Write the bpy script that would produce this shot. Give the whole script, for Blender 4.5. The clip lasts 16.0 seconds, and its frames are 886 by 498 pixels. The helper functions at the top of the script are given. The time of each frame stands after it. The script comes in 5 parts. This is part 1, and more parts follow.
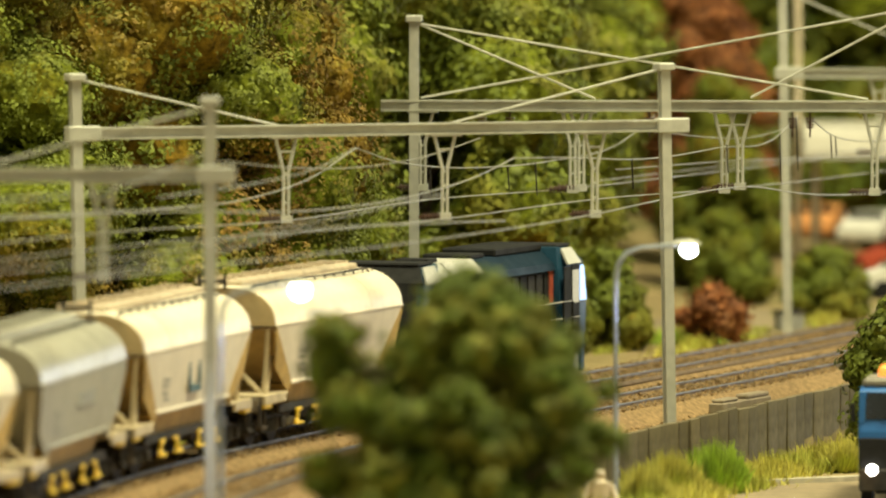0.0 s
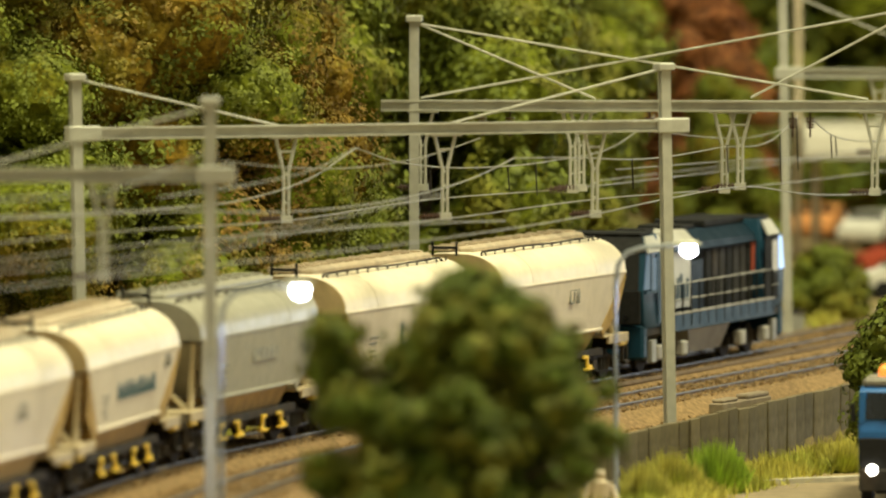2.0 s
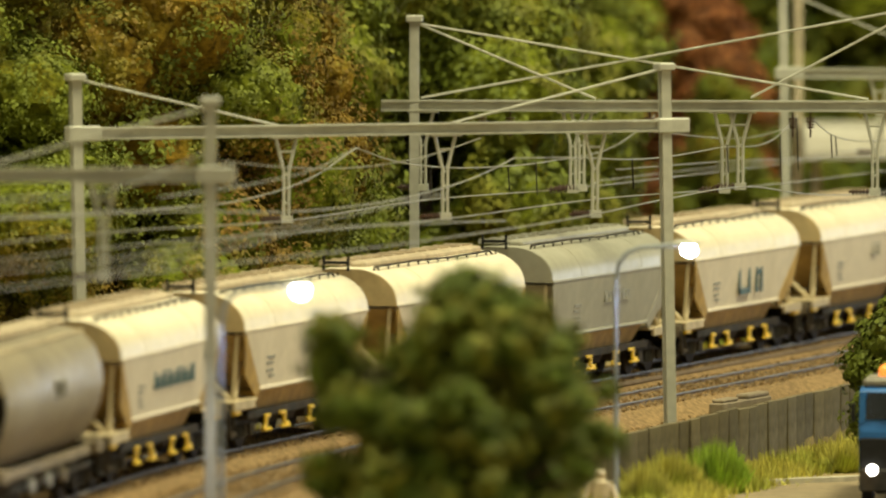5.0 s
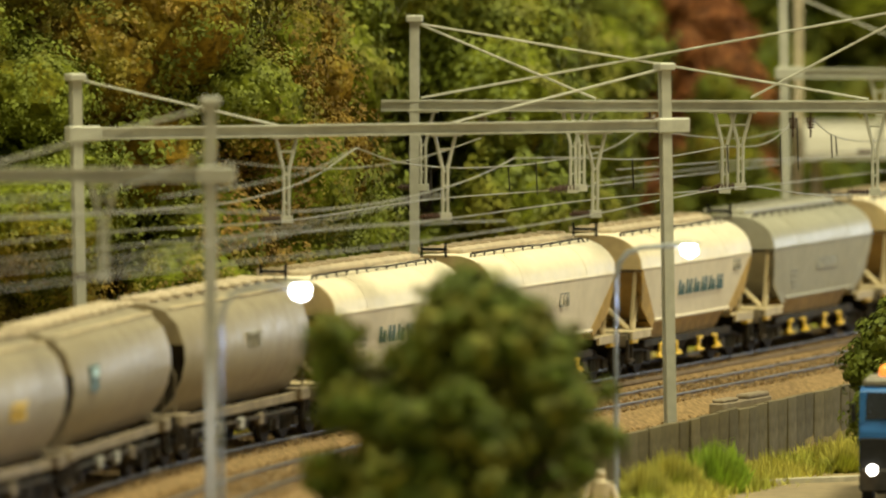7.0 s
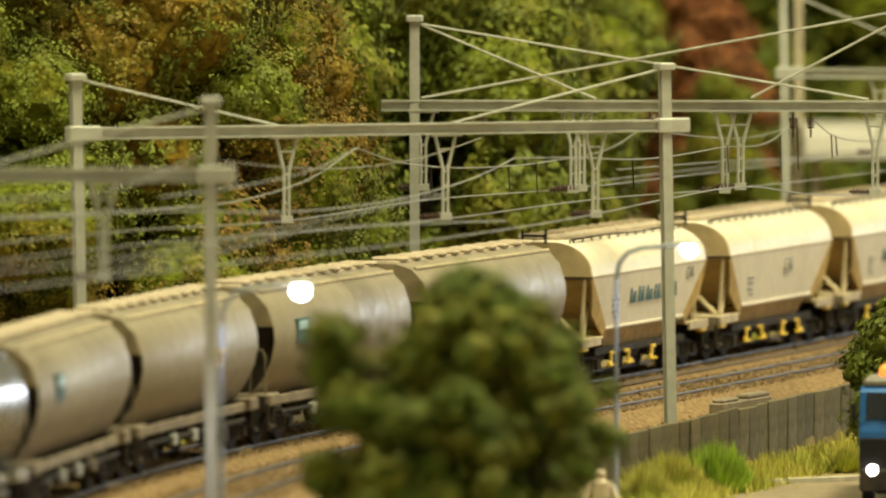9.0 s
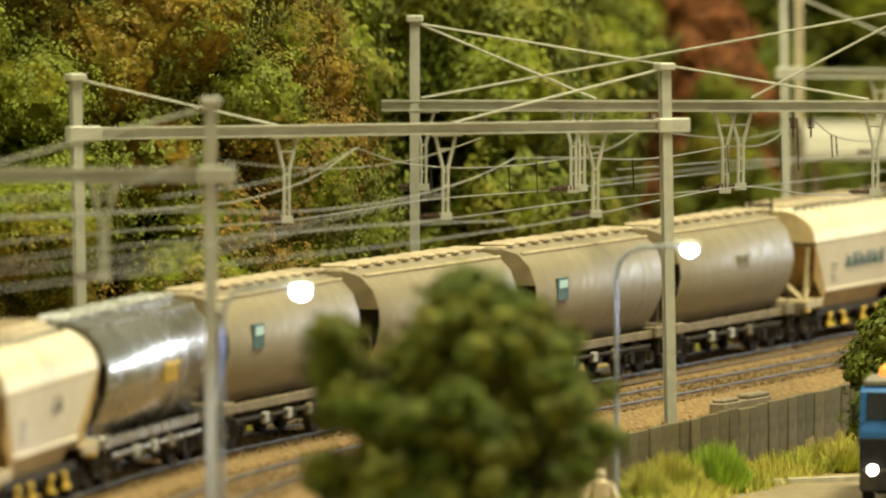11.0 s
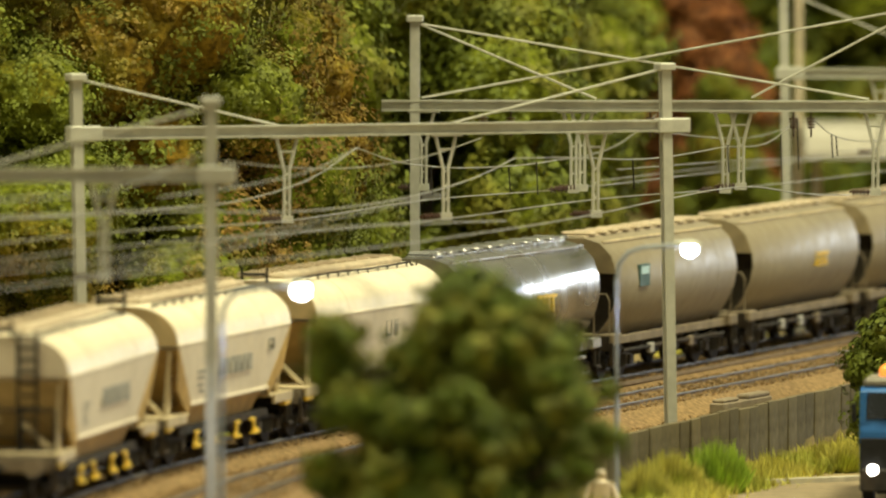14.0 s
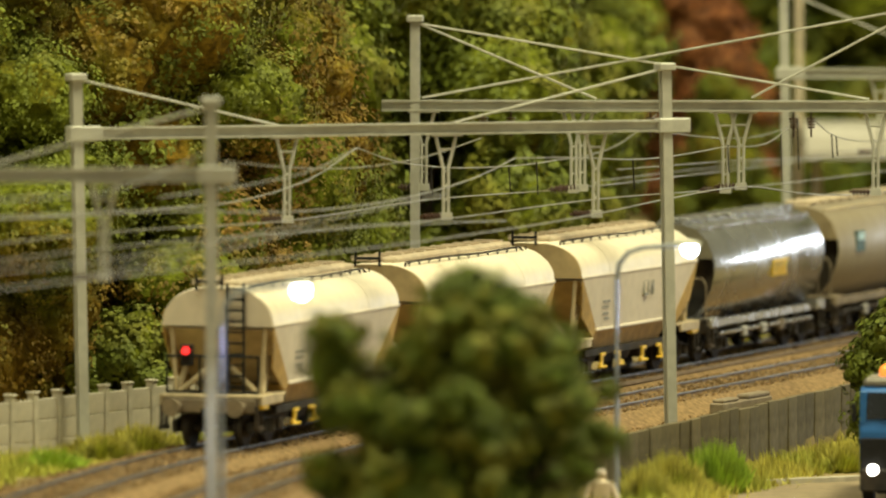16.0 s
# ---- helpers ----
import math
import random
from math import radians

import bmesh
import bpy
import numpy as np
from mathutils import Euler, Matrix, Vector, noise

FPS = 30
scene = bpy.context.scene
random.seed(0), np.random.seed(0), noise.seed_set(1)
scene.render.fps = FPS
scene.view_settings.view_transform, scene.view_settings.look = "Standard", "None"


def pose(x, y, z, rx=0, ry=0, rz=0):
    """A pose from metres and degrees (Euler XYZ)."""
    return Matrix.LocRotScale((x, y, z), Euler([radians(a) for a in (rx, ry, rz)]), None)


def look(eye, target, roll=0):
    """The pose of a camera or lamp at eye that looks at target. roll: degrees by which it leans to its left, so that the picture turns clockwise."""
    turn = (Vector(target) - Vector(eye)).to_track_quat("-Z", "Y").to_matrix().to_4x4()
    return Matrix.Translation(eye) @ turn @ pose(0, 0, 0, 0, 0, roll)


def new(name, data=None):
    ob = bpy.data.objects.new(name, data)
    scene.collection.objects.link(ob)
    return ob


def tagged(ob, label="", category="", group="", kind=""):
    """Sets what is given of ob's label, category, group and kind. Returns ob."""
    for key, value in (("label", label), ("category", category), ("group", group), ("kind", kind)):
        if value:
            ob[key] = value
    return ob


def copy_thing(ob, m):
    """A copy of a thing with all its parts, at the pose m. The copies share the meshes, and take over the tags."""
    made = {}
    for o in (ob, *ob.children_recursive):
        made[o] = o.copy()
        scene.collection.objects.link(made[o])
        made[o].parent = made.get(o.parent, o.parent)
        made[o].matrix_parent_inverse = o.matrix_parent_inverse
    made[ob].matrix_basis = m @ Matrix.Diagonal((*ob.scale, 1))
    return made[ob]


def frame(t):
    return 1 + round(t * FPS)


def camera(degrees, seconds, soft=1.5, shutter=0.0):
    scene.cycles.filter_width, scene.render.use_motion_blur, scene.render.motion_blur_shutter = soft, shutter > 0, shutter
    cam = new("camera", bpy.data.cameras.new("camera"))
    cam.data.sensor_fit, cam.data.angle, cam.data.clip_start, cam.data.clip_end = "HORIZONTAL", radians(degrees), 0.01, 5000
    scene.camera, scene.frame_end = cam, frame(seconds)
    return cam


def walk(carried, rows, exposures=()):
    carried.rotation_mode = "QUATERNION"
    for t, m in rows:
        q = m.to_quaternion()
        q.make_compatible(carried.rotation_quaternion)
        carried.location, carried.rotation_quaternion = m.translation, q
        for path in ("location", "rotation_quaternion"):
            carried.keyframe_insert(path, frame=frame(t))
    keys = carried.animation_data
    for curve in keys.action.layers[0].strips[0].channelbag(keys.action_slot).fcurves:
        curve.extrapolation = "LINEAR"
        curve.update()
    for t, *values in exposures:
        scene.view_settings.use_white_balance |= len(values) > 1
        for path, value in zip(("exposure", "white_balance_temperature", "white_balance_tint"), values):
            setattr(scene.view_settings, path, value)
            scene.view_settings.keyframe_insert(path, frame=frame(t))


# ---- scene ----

# The place is a model railway at 1:87. Sizes below are those of the full-size prototype, in metres; U brings them to the model's size.
U = 1 / 87
TH, DIST, EYE = 1.261628, 269.7145, 17.0975   # heading of the straight track, its distance, height of the eye over the rails
TILT = 2.7069


def V(x, y, z=0.0):
    return Vector((x * U, y * U, z * U))


# ---- camera ----
cam = camera(5.2013, 16.0, soft=2.0, shutter=0.4)
cam.data.dof.use_dof = True
cam.data.dof.focus_distance = 272 * U
cam.data.dof.aperture_fstop = 25.0
walk(cam, [(0.0, pose(0, 0, EYE * U, 90 - TILT, 0, 0)), (16.0, pose(0, 0, EYE * U, 90 - TILT, 0, 0.006))],
     exposures=[(0, 0.12), (1, 0.0), (2, -0.14), (3, -0.22), (4, -0.25), (6.5, -0.25), (8, -0.16), (9, -0.1), (11.5, 0.04), (12.5, 0.0), (14.5, -0.18), (16, -0.22)])

# ---- light: two hall lamps over the layout and one added low strip ----
world = bpy.data.worlds.new("hall")
scene.world = world
world.use_nodes = True
world.node_tree.nodes["Background"].inputs[0].default_value = (1.0, 0.94, 0.58, 1)
world.node_tree.nodes["Background"].inputs[1].default_value = 0.33


def area_lamp(name, eye, target, watts, size, colour):
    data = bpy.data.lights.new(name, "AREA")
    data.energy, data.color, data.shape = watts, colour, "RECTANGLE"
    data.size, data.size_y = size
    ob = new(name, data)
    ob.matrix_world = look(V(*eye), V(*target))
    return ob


area_lamp("area_lamp", (75, 240, 190), (2, 285, 0), 86, (1.0, 0.5), (1.0, 0.94, 0.57))
area_lamp("area_lamp", (-55, 190, 190), (-5, 285, 0), 33, (1.2, 0.5), (1.0, 0.95, 0.59))
# added low strip, source unseen, for the streak along the aluminium wagon
area_lamp("area_lamp", (285, 690, 26), (5, 280, 3), 58, (3.6, 0.14), (0.86, 0.93, 1.0))


# ---- materials ----
def material(name, colour, rough=0.7, metal=0.0, grain=4.0, vary=0.25, stain=0.5, stain_colour=None, stain_amount=0.0,
             bump=0.0, island=0.0, piece=0.0, glow=0.0, glow_colour=None, second=None, second_scale=0.3, second_edge=(0.45, 0.6)):
    """A surface with fine grain, slow stains, relief and, where asked, a change from piece to piece. Scales are per prototype metre."""
    m = bpy.data.materials.new(name)
    m.use_nodes = True
    nt = m.node_tree
    b = nt.nodes["Principled BSDF"]
    b.inputs["Roughness"].default_value, b.inputs["Metallic"].default_value = rough, metal
    at = nt.nodes.new("ShaderNodeTexCoord").outputs["Object"]

    def noise_at(scale, detail=4.0):
        n = nt.nodes.new("ShaderNodeTexNoise")
        n.inputs["Scale"].default_value, n.inputs["Detail"].default_value = scale / U, detail
        nt.links.new(at, n.inputs["Vector"])
        return n.outputs["Fac"]

    def ramp(fac, lo, hi, a, z):
        r = nt.nodes.new("ShaderNodeMapRange")
        r.inputs[1].default_value, r.inputs[2].default_value, r.inputs[3].default_value, r.inputs[4].default_value = lo, hi, a, z
        nt.links.new(fac, r.inputs[0])
        return r.outputs[0]

    def blend(fac, a, z, kind="MIX"):
        x = nt.nodes.new("ShaderNodeMix")
        x.data_type, x.blend_type = "RGBA", kind
        for socket, value in ((x.inputs["Factor"], fac), (x.inputs["A"], a), (x.inputs["B"], z)):
            if isinstance(value, (tuple, float, int)):
                socket.default_value = (*value, 1) if isinstance(value, tuple) else value
            else:
                nt.links.new(value, socket)
        return x.outputs["Result"]

    def scaled(value, colour_in):
        x = nt.nodes.new("ShaderNodeVectorMath")
        x.operation = "SCALE"
        nt.links.new(value, x.inputs["Scale"])
        nt.links.new(colour_in, x.inputs[0])
        return x.outputs[0]

    col = blend(0.0, colour, colour)
    if second:
        col = blend(ramp(noise_at(second_scale, 3.0), second_edge[0], second_edge[1], 0.0, 1.0), colour, second)
    if stain_amount:
        col = blend(ramp(noise_at(stain, 6.0), 0.45, 0.72, 0.0, stain_amount), col, stain_colour or tuple(c * 0.4 for c in colour))
    if vary:
        col = scaled(ramp(noise_at(grain, 5.0), 0.3, 0.7, 1 - vary, 1 + vary), col)
    if island:
        g = nt.nodes.new("ShaderNodeNewGeometry")
        col = scaled(ramp(g.outputs["Random Per Island"], 0, 1, 1 - island, 1 + island), col)
    if piece:
        g = nt.nodes.new("ShaderNodeObjectInfo")
        col = scaled(ramp(g.outputs["Random"], 0, 1, 1 - piece, 1 + piece), col)
    nt.links.new(col, b.inputs["Base Color"])
    nt.links.new(ramp(noise_at(grain * 0.7), 0.3, 0.7, max(0.03, rough - 0.08), min(1, rough + 0.08)), b.inputs["Roughness"])
    if bump:
        k = nt.nodes.new("ShaderNodeBump")
        k.inputs["Strength"].default_value, k.inputs["Distance"].default_value = 0.6, bump * U
        nt.links.new(noise_at(grain), k.inputs["Height"])
        nt.links.new(k.outputs["Normal"], b.inputs["Normal"])
    if glow:
        b.inputs["Emission Color"].default_value = (*(glow_colour or colour), 1)
        b.inputs["Emission Strength"].default_value = glow
    return m


# cream of roof shells, seams and eaves, lighter than the sides' cream
CREAM_ROOF = material("lighter_cream_paint", (0.80, 0.715, 0.56), 0.50, 0, 3.0, 0.06, 0.35, (0.5, 0.38, 0.22), 0.35)
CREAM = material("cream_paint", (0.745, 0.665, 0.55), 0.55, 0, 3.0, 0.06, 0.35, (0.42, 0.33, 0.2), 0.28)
CREAM_BROWN = material("browned_cream_paint", (0.50, 0.33, 0.10), 0.75, 0, 2.5, 0.25, 0.6, (0.17, 0.105, 0.035), 0.5)
# brown for the sloped ends: dust plus shade mixed into the cream
SHADE_CREAM = material("shaded_dusty_cream", (0.42, 0.28, 0.10), 0.75, 0, 2.5, 0.15, 0.6, (0.16, 0.10, 0.04), 0.6)
ROOF = material("dusty_roof", (0.50, 0.41, 0.29), 0.75, 0, 2.5, 0.2, 0.8, (0.3, 0.22, 0.13), 0.5)
GREY = material("grey_paint", (0.36, 0.345, 0.28), 0.45, 0, 3.0, 0.08, 0.35, (0.26, 0.22, 0.15), 0.35)
TAUPE = material("taupe_paint", (0.30, 0.255, 0.18), 0.5, 0.0, 3.0, 0.07, 0.3, (0.20, 0.155, 0.09), 0.4)
SILVER = material("bare_aluminium", (0.50, 0.50, 0.50), 0.25, 0.9, 1.0, 0.04, 0.4, (0.28, 0.25, 0.18), 0.35)
DARK_END = material("shaded_dark_end", (0.045, 0.036, 0.025), 0.8, 0, 2.0, 0.3, 0.7, (0.1, 0.07, 0.04), 0.4)
FRAME = material("dark_underframe", (0.035, 0.033, 0.03), 0.75, 0, 3.0, 0.3, 0.8, (0.10, 0.065, 0.035), 0.5)
BEIGE = material("beige_fittings", (0.55, 0.45, 0.28), 0.6, 0, 3.0, 0.2, 0.8, (0.22, 0.15, 0.08), 0.4)
DUSTY = material("dusty_frame_paint", (0.24, 0.19, 0.125), 0.75, 0, 3.0, 0.2, 0.8, (0.09, 0.065, 0.04), 0.5)
YELLOW = material("yellow_paint", (0.76, 0.51, 0.03), 0.5, 0, 4.0, 0.1)
# grey post with the lamp light's blue cast put into its colour
LAMP_POST = material("blue_lit_lamp_post", (0.30, 0.33, 0.37), 0.5, 0.2, 3.0, 0.1)
END_TAN = material("dusty_lit_tan_end", (0.34, 0.265, 0.15), 0.75, 0, 2.5, 0.2, 0.7, (0.16, 0.12, 0.06), 0.5)
BLACK = material("black_iron", (0.018, 0.018, 0.018), 0.8, 0, 5.0, 0.2)
STEEL = material("worn_wheel_steel", (0.05, 0.042, 0.034), 0.8, 0.0, 5.0, 0.2)
DEEP_BLUE = material("deep_blue_paint", (0.006, 0.020, 0.036), 0.6, 0, 3.0, 0.1)
BLUE = material("blue_paint", (0.010, 0.044, 0.078), 0.5, 0, 3.0, 0.08, 0.5, (0.008, 0.026, 0.045), 0.3)
PALE = material("pale_grey_paint", (0.52, 0.51, 0.47), 0.45, 0, 3.0, 0.06, 0.5, (0.3, 0.28, 0.22), 0.4)
AXLE = material("grey_axle_box", (0.40, 0.39, 0.36), 0.6, 0, 3.0, 0.15, 0.8, (0.15, 0.12, 0.08), 0.5)
TANK = material("grey_tank_paint", (0.30, 0.30, 0.28), 0.5, 0, 3.0, 0.1, 0.5, (0.12, 0.1, 0.07), 0.4)
GLASS_DARK = material("dark_tinted_glazing", (0.012, 0.014, 0.016), 0.25, 0, 2.0, 0.1)
# emission put into the panes for their bright bluish look
PANE_GLOW = material("glowing_windscreen", (0.35, 0.5, 0.7), 0.1, 0, 2.0, 0.1, glow=1.4, glow_colour=(0.42, 0.62, 1.0))
RED_LAMP = material("red_tail_lamp", (0.8, 0.03, 0.02), 0.3, 0, 4, 0.0, glow=2.2, glow_colour=(1.0, 0.03, 0.03))
LIGHT_WHITE = material("white_lamp_glass", (0.9, 0.93, 1.0), 0.3, 0, 4, 0.0, glow=42.0, glow_colour=(0.88, 0.93, 1.0))
HEADLAMP = material("headlamp_glass", (0.95, 0.93, 0.88), 0.3, 0, 4, 0.0, glow=9.0, glow_colour=(1.0, 0.96, 0.86))
AMBER = material("amber_beacon", (0.9, 0.25, 0.03), 0.3, 0, 4, 0.0, glow=1.2, glow_colour=(1.0, 0.28, 0.05))
GREEN_INK = material("green_lettering", (0.035, 0.095, 0.095), 0.6, 0, 4, 0.1)
GREY_INK = material("grey_lettering", (0.23, 0.225, 0.175), 0.6, 0, 4, 0.3, 2.0, (0.45, 0.4, 0.3), 0.6)
CYAN_INK = material("pale_blue_marking", (0.45, 0.66, 0.75), 0.5, 0, 4, 0.1)
GALV = material("galvanised_steel", (0.50, 0.495, 0.435), 0.55, 0.1, 3.0, 0.1, 0.5, (0.25, 0.22, 0.165), 0.35)
WIRE = material("dull_wire", (0.25, 0.24, 0.185), 0.5, 0.2, 3.0, 0.15)
PORCELAIN = material("brown_porcelain", (0.06, 0.03, 0.02), 0.3, 0, 3.0, 0.1)
RAIL = material("rail_head", (0.17, 0.165, 0.15), 0.45, 0.5, 3.0, 0.1)
RAIL_SIDE = material("rusty_rail", (0.13, 0.088, 0.055), 0.8, 0, 3.0, 0.25)
SLEEPER = material("weathered_sleeper", (0.15, 0.105, 0.062), 0.85, 0, 6.0, 0.3, piece=0.3, bump=0.02)
BALLAST = material("tan_ballast", (0.25, 0.165, 0.08), 0.95, 0, 7.0, 0.45, 0.35, (0.2, 0.13, 0.07), 0.5, bump=0.03)
STONES = material("ballast_stone", (0.29, 0.195, 0.095), 0.95, 0, 6.0, 0.2, island=0.5)
EARTH = material("sandy_earth", (0.29, 0.22, 0.11), 0.95, 0, 1.2, 0.3, 0.12, (0.10, 0.11, 0.03), 0.9, bump=0.03)
STREET = material("worn_street", (0.27, 0.21, 0.125), 0.9, 0, 2.5, 0.2, 0.2, (0.2, 0.15, 0.09), 0.5, bump=0.02)
CONCRETE = material("pale_concrete", (0.47, 0.43, 0.34), 0.85, 0, 3.0, 0.15, 0.5, (0.25, 0.2, 0.12), 0.5, bump=0.02, piece=0.08)
PLANK = material("grey_brown_plank", (0.14, 0.112, 0.06), 0.85, 0, 3.0, 0.25, 0.6, (0.07, 0.055, 0.028), 0.6, bump=0.02, piece=0.22)
BARK = material("bark", (0.09, 0.06, 0.035), 0.95, 0, 5.0, 0.35, bump=0.03)
LEAF_GREEN = material("olive_green_leaf", (0.150, 0.180, 0.010), 0.75, 0, 1.0, 0.25, island=0.22, second=(0.225, 0.135, 0.011), second_scale=0.17, second_edge=(0.50, 0.62))
LEAF_BROWN = material("browning_leaf", (0.225, 0.130, 0.011), 0.75, 0, 1.0, 0.25, island=0.22, second=(0.150, 0.175, 0.010), second_scale=0.20, second_edge=(0.42, 0.56))
LEAF_DEEP = material("deep_green_leaf", (0.130, 0.160, 0.010), 0.75, 0, 1.0, 0.2, island=0.22, second=(0.18, 0.175, 0.012), second_scale=0.3)
LEAF_FRONT = material("mid_green_leaf", (0.115, 0.158, 0.011), 0.75, 0, 1.0, 0.3, island=0.3, second=(0.19, 0.185, 0.013), second_scale=0.9)
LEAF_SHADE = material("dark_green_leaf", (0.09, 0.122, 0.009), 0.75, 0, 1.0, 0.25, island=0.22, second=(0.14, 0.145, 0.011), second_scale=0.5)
CORE_DARK = material("shaded_front_mass", (0.065, 0.10, 0.008), 0.9, 0, 5.0, 0.5, bump=0.14)
LEAF_RED = material("red_leaf", (0.30, 0.10, 0.026), 0.75, 0, 1.0, 0.3, island=0.45, second=(0.22, 0.085, 0.02), second_scale=0.3)
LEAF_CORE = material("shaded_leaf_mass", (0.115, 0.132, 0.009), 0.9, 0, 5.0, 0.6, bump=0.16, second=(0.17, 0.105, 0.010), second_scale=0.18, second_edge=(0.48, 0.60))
CORE_RED = material("shaded_red_mass", (0.15, 0.05, 0.014), 0.95, 0, 2.0, 0.4)
GRASS_DRY = material("dry_grass", (0.52, 0.47, 0.085), 0.9, 0, 1.0, 0.2, island=0.4, second=(0.40, 0.42, 0.06), second_scale=0.4)
GRASS_LUSH = material("lush_grass", (0.34, 0.47, 0.04), 0.9, 0, 1.0, 0.2, island=0.4)
WHITE_ROOF = material("white_canopy", (0.60, 0.57, 0.50), 0.35, 0, 2.0, 0.08, 0.4, (0.45, 0.4, 0.3), 0.3)
BACKBOARD = material("dull_green_board", (0.10, 0.105, 0.04), 0.95, 0, 0.1, 0.35, 0.02, (0.05, 0.05, 0.02), 0.6)
WHITE_CAR = material("white_lacquer", (0.75, 0.73, 0.68), 0.25, 0, 2.0, 0.05)
ORANGE = material("orange_paint", (0.62, 0.27, 0.09), 0.6, 0, 3.0, 0.15)
SKIN = material("cream_plastic", (0.62, 0.52, 0.38), 0.6, 0, 3.0, 0.1)
RUBBER = material("black_rubber", (0.015, 0.015, 0.015), 0.85, 0, 4.0, 0.2)
TRUCK_BLUE = material("truck_blue", (0.018, 0.125, 0.38), 0.4, 0, 2.0, 0.08)
TRUCK_GREY = material("truck_roof_grey", (0.22, 0.20, 0.16), 0.6, 0, 2.0, 0.12)

for dull in (BLACK, FRAME, DEEP_BLUE, BLUE, STEEL, DARK_END, RUBBER, BALLAST, STONES, SLEEPER, EARTH, LEAF_CORE, CORE_DARK):
    dull.node_tree.nodes["Principled BSDF"].inputs["Specular IOR Level"].default_value = 0.15


# ---- building helpers ----
def thing(name, m, label, category, group="", kind=""):
    ob = new(name)
    ob.matrix_world = m
    ob.empty_display_size = 0.01
    return tagged(ob, label, category, group, kind)


def mesh_of(bm, name, mat, smooth=False):
    bmesh.ops.scale(bm, vec=(U, U, U), verts=bm.verts)
    bmesh.ops.recalc_face_normals(bm, faces=bm.faces)
    me = bpy.data.meshes.new(name)
    bm.to_mesh(me)
    bm.free()
    me.materials.append(mat)
    if smooth:
        me.shade_smooth()
        me.set_sharp_from_angle(angle=radians(38))
    return me


def part(name, bm, mat, parent=None, label="", smooth=False, at=None):
    ob = new(name, mesh_of(bm, name, mat, smooth))
    if parent:
        ob.parent = parent
    if at:
        ob.location = V(*at)
    return tagged(ob, label)


def box(bm, x0, x1, y0, y1, z0, z1, bevel=0.0):
    got = bmesh.ops.create_cube(bm, size=1)["verts"]
    for v in got:
        v.co = Vector((x0 + (v.co.x + 0.5) * (x1 - x0), y0 + (v.co.y + 0.5) * (y1 - y0), z0 + (v.co.z + 0.5) * (z1 - z0)))
    if bevel:
        edges = {e for v in got for e in v.link_edges}
        bmesh.ops.bevel(bm, geom=list(edges), offset=bevel, segments=1, affect="EDGES", profile=0.5)
    return got


def boxes(*rows, bevel=0.0):
    bm = bmesh.new()
    for r in rows:
        box(bm, *r, bevel=bevel)
    return bm


def rod(bm, a, b, r, n=8, r2=None):
    a, b = Vector(a), Vector(b)
    d = b - a
    m = Matrix.Translation((a + b) / 2) @ d.to_track_quat("Z", "Y").to_matrix().to_4x4()
    bmesh.ops.create_cone(bm, cap_ends=True, segments=n, radius1=r, radius2=r if r2 is None else r2, depth=d.length, matrix=m)
    return bm


def rods(*rows, r=0.04, n=6):
    bm = bmesh.new()
    for a, b in rows:
        rod(bm, a, b, r, n)
    return bm


def tube(bm, pts, r, n=6):
    """A bent round bar through the points."""
    pts = [Vector(p) for p in pts]
    rings = []
    for i, p in enumerate(pts):
        d = (pts[min(i + 1, len(pts) - 1)] - pts[max(i - 1, 0)]).normalized()
        q = d.to_track_quat("Z", "Y")
        rings.append([bm.verts.new(p + q @ Vector((r * math.cos(2 * math.pi * k / n), r * math.sin(2 * math.pi * k / n), 0))) for k in range(n)])
    for a, b in zip(rings, rings[1:]):
        for k in range(n):
            bm.faces.new((a[k], a[(k + 1) % n], b[(k + 1) % n], b[k]))
    bm.faces.new(rings[0][::-1])
    bm.faces.new(rings[-1])
    return bm


def loft(bm, sections, cap=True):
    """Skin over rings of equal length."""
    rings = [[bm.verts.new(p) for p in s] for s in sections]
    n = len(rings[0])
    for a, b in zip(rings, rings[1:]):
        for k in range(n):
            bm.faces.new((a[k], a[(k + 1) % n], b[(k + 1) % n], b[k]))
    if cap:
        bm.faces.new(rings[0][::-1])
        bm.faces.new(rings[-1])
    return bm


def lettering(text, size, mat, parent, name, at, turn, thick=0.012):
    """Raised letters from the built-in font, as a mesh."""
    cu = bpy.data.curves.new(name, "FONT")
    cu.body, cu.size, cu.extrude, cu.align_x, cu.align_y = text, size * U, thick * U, "CENTER", "CENTER"
    tmp = new(name, cu)
    me = bpy.data.meshes.new_from_object(tmp.evaluated_get(bpy.context.evaluated_depsgraph_get()))
    bpy.data.objects.remove(tmp)
    me.materials.clear()
    me.materials.append(mat)
    ob = new(name, me)
    ob.parent = parent
    ob.matrix_basis = Matrix.Translation(V(*at)) @ turn
    return ob


# ---- the track's line ----
BENDS = [(-42, 82.1), (-32, 80.12), (-20, 75.21), (-8, 71.34), (5, 70.40), (20, 71.09), (40, 71.86), (60, 72.63)]   # metres along, heading in degrees


def heading(a):
    if a > 60:
        return radians(72.63) - min(0.7, 0.01 * (a - 60))
    if a < -42:
        return max(radians(82.1) - 0.0244 * (-42 - a), radians(25))
    return radians(float(np.interp(a, [k for k, _ in BENDS], [h for _, h in BENDS])))


STEP = 0.25
A_LIST = np.arange(-330, 260, STEP)
H_LIST = np.array([heading(a) for a in A_LIST])
XY = np.cumsum(np.stack([np.cos(H_LIST), np.sin(H_LIST)], -1) * STEP, 0)
XY += np.array([-0.5026, DIST]) - XY[np.argmin(abs(A_LIST))]


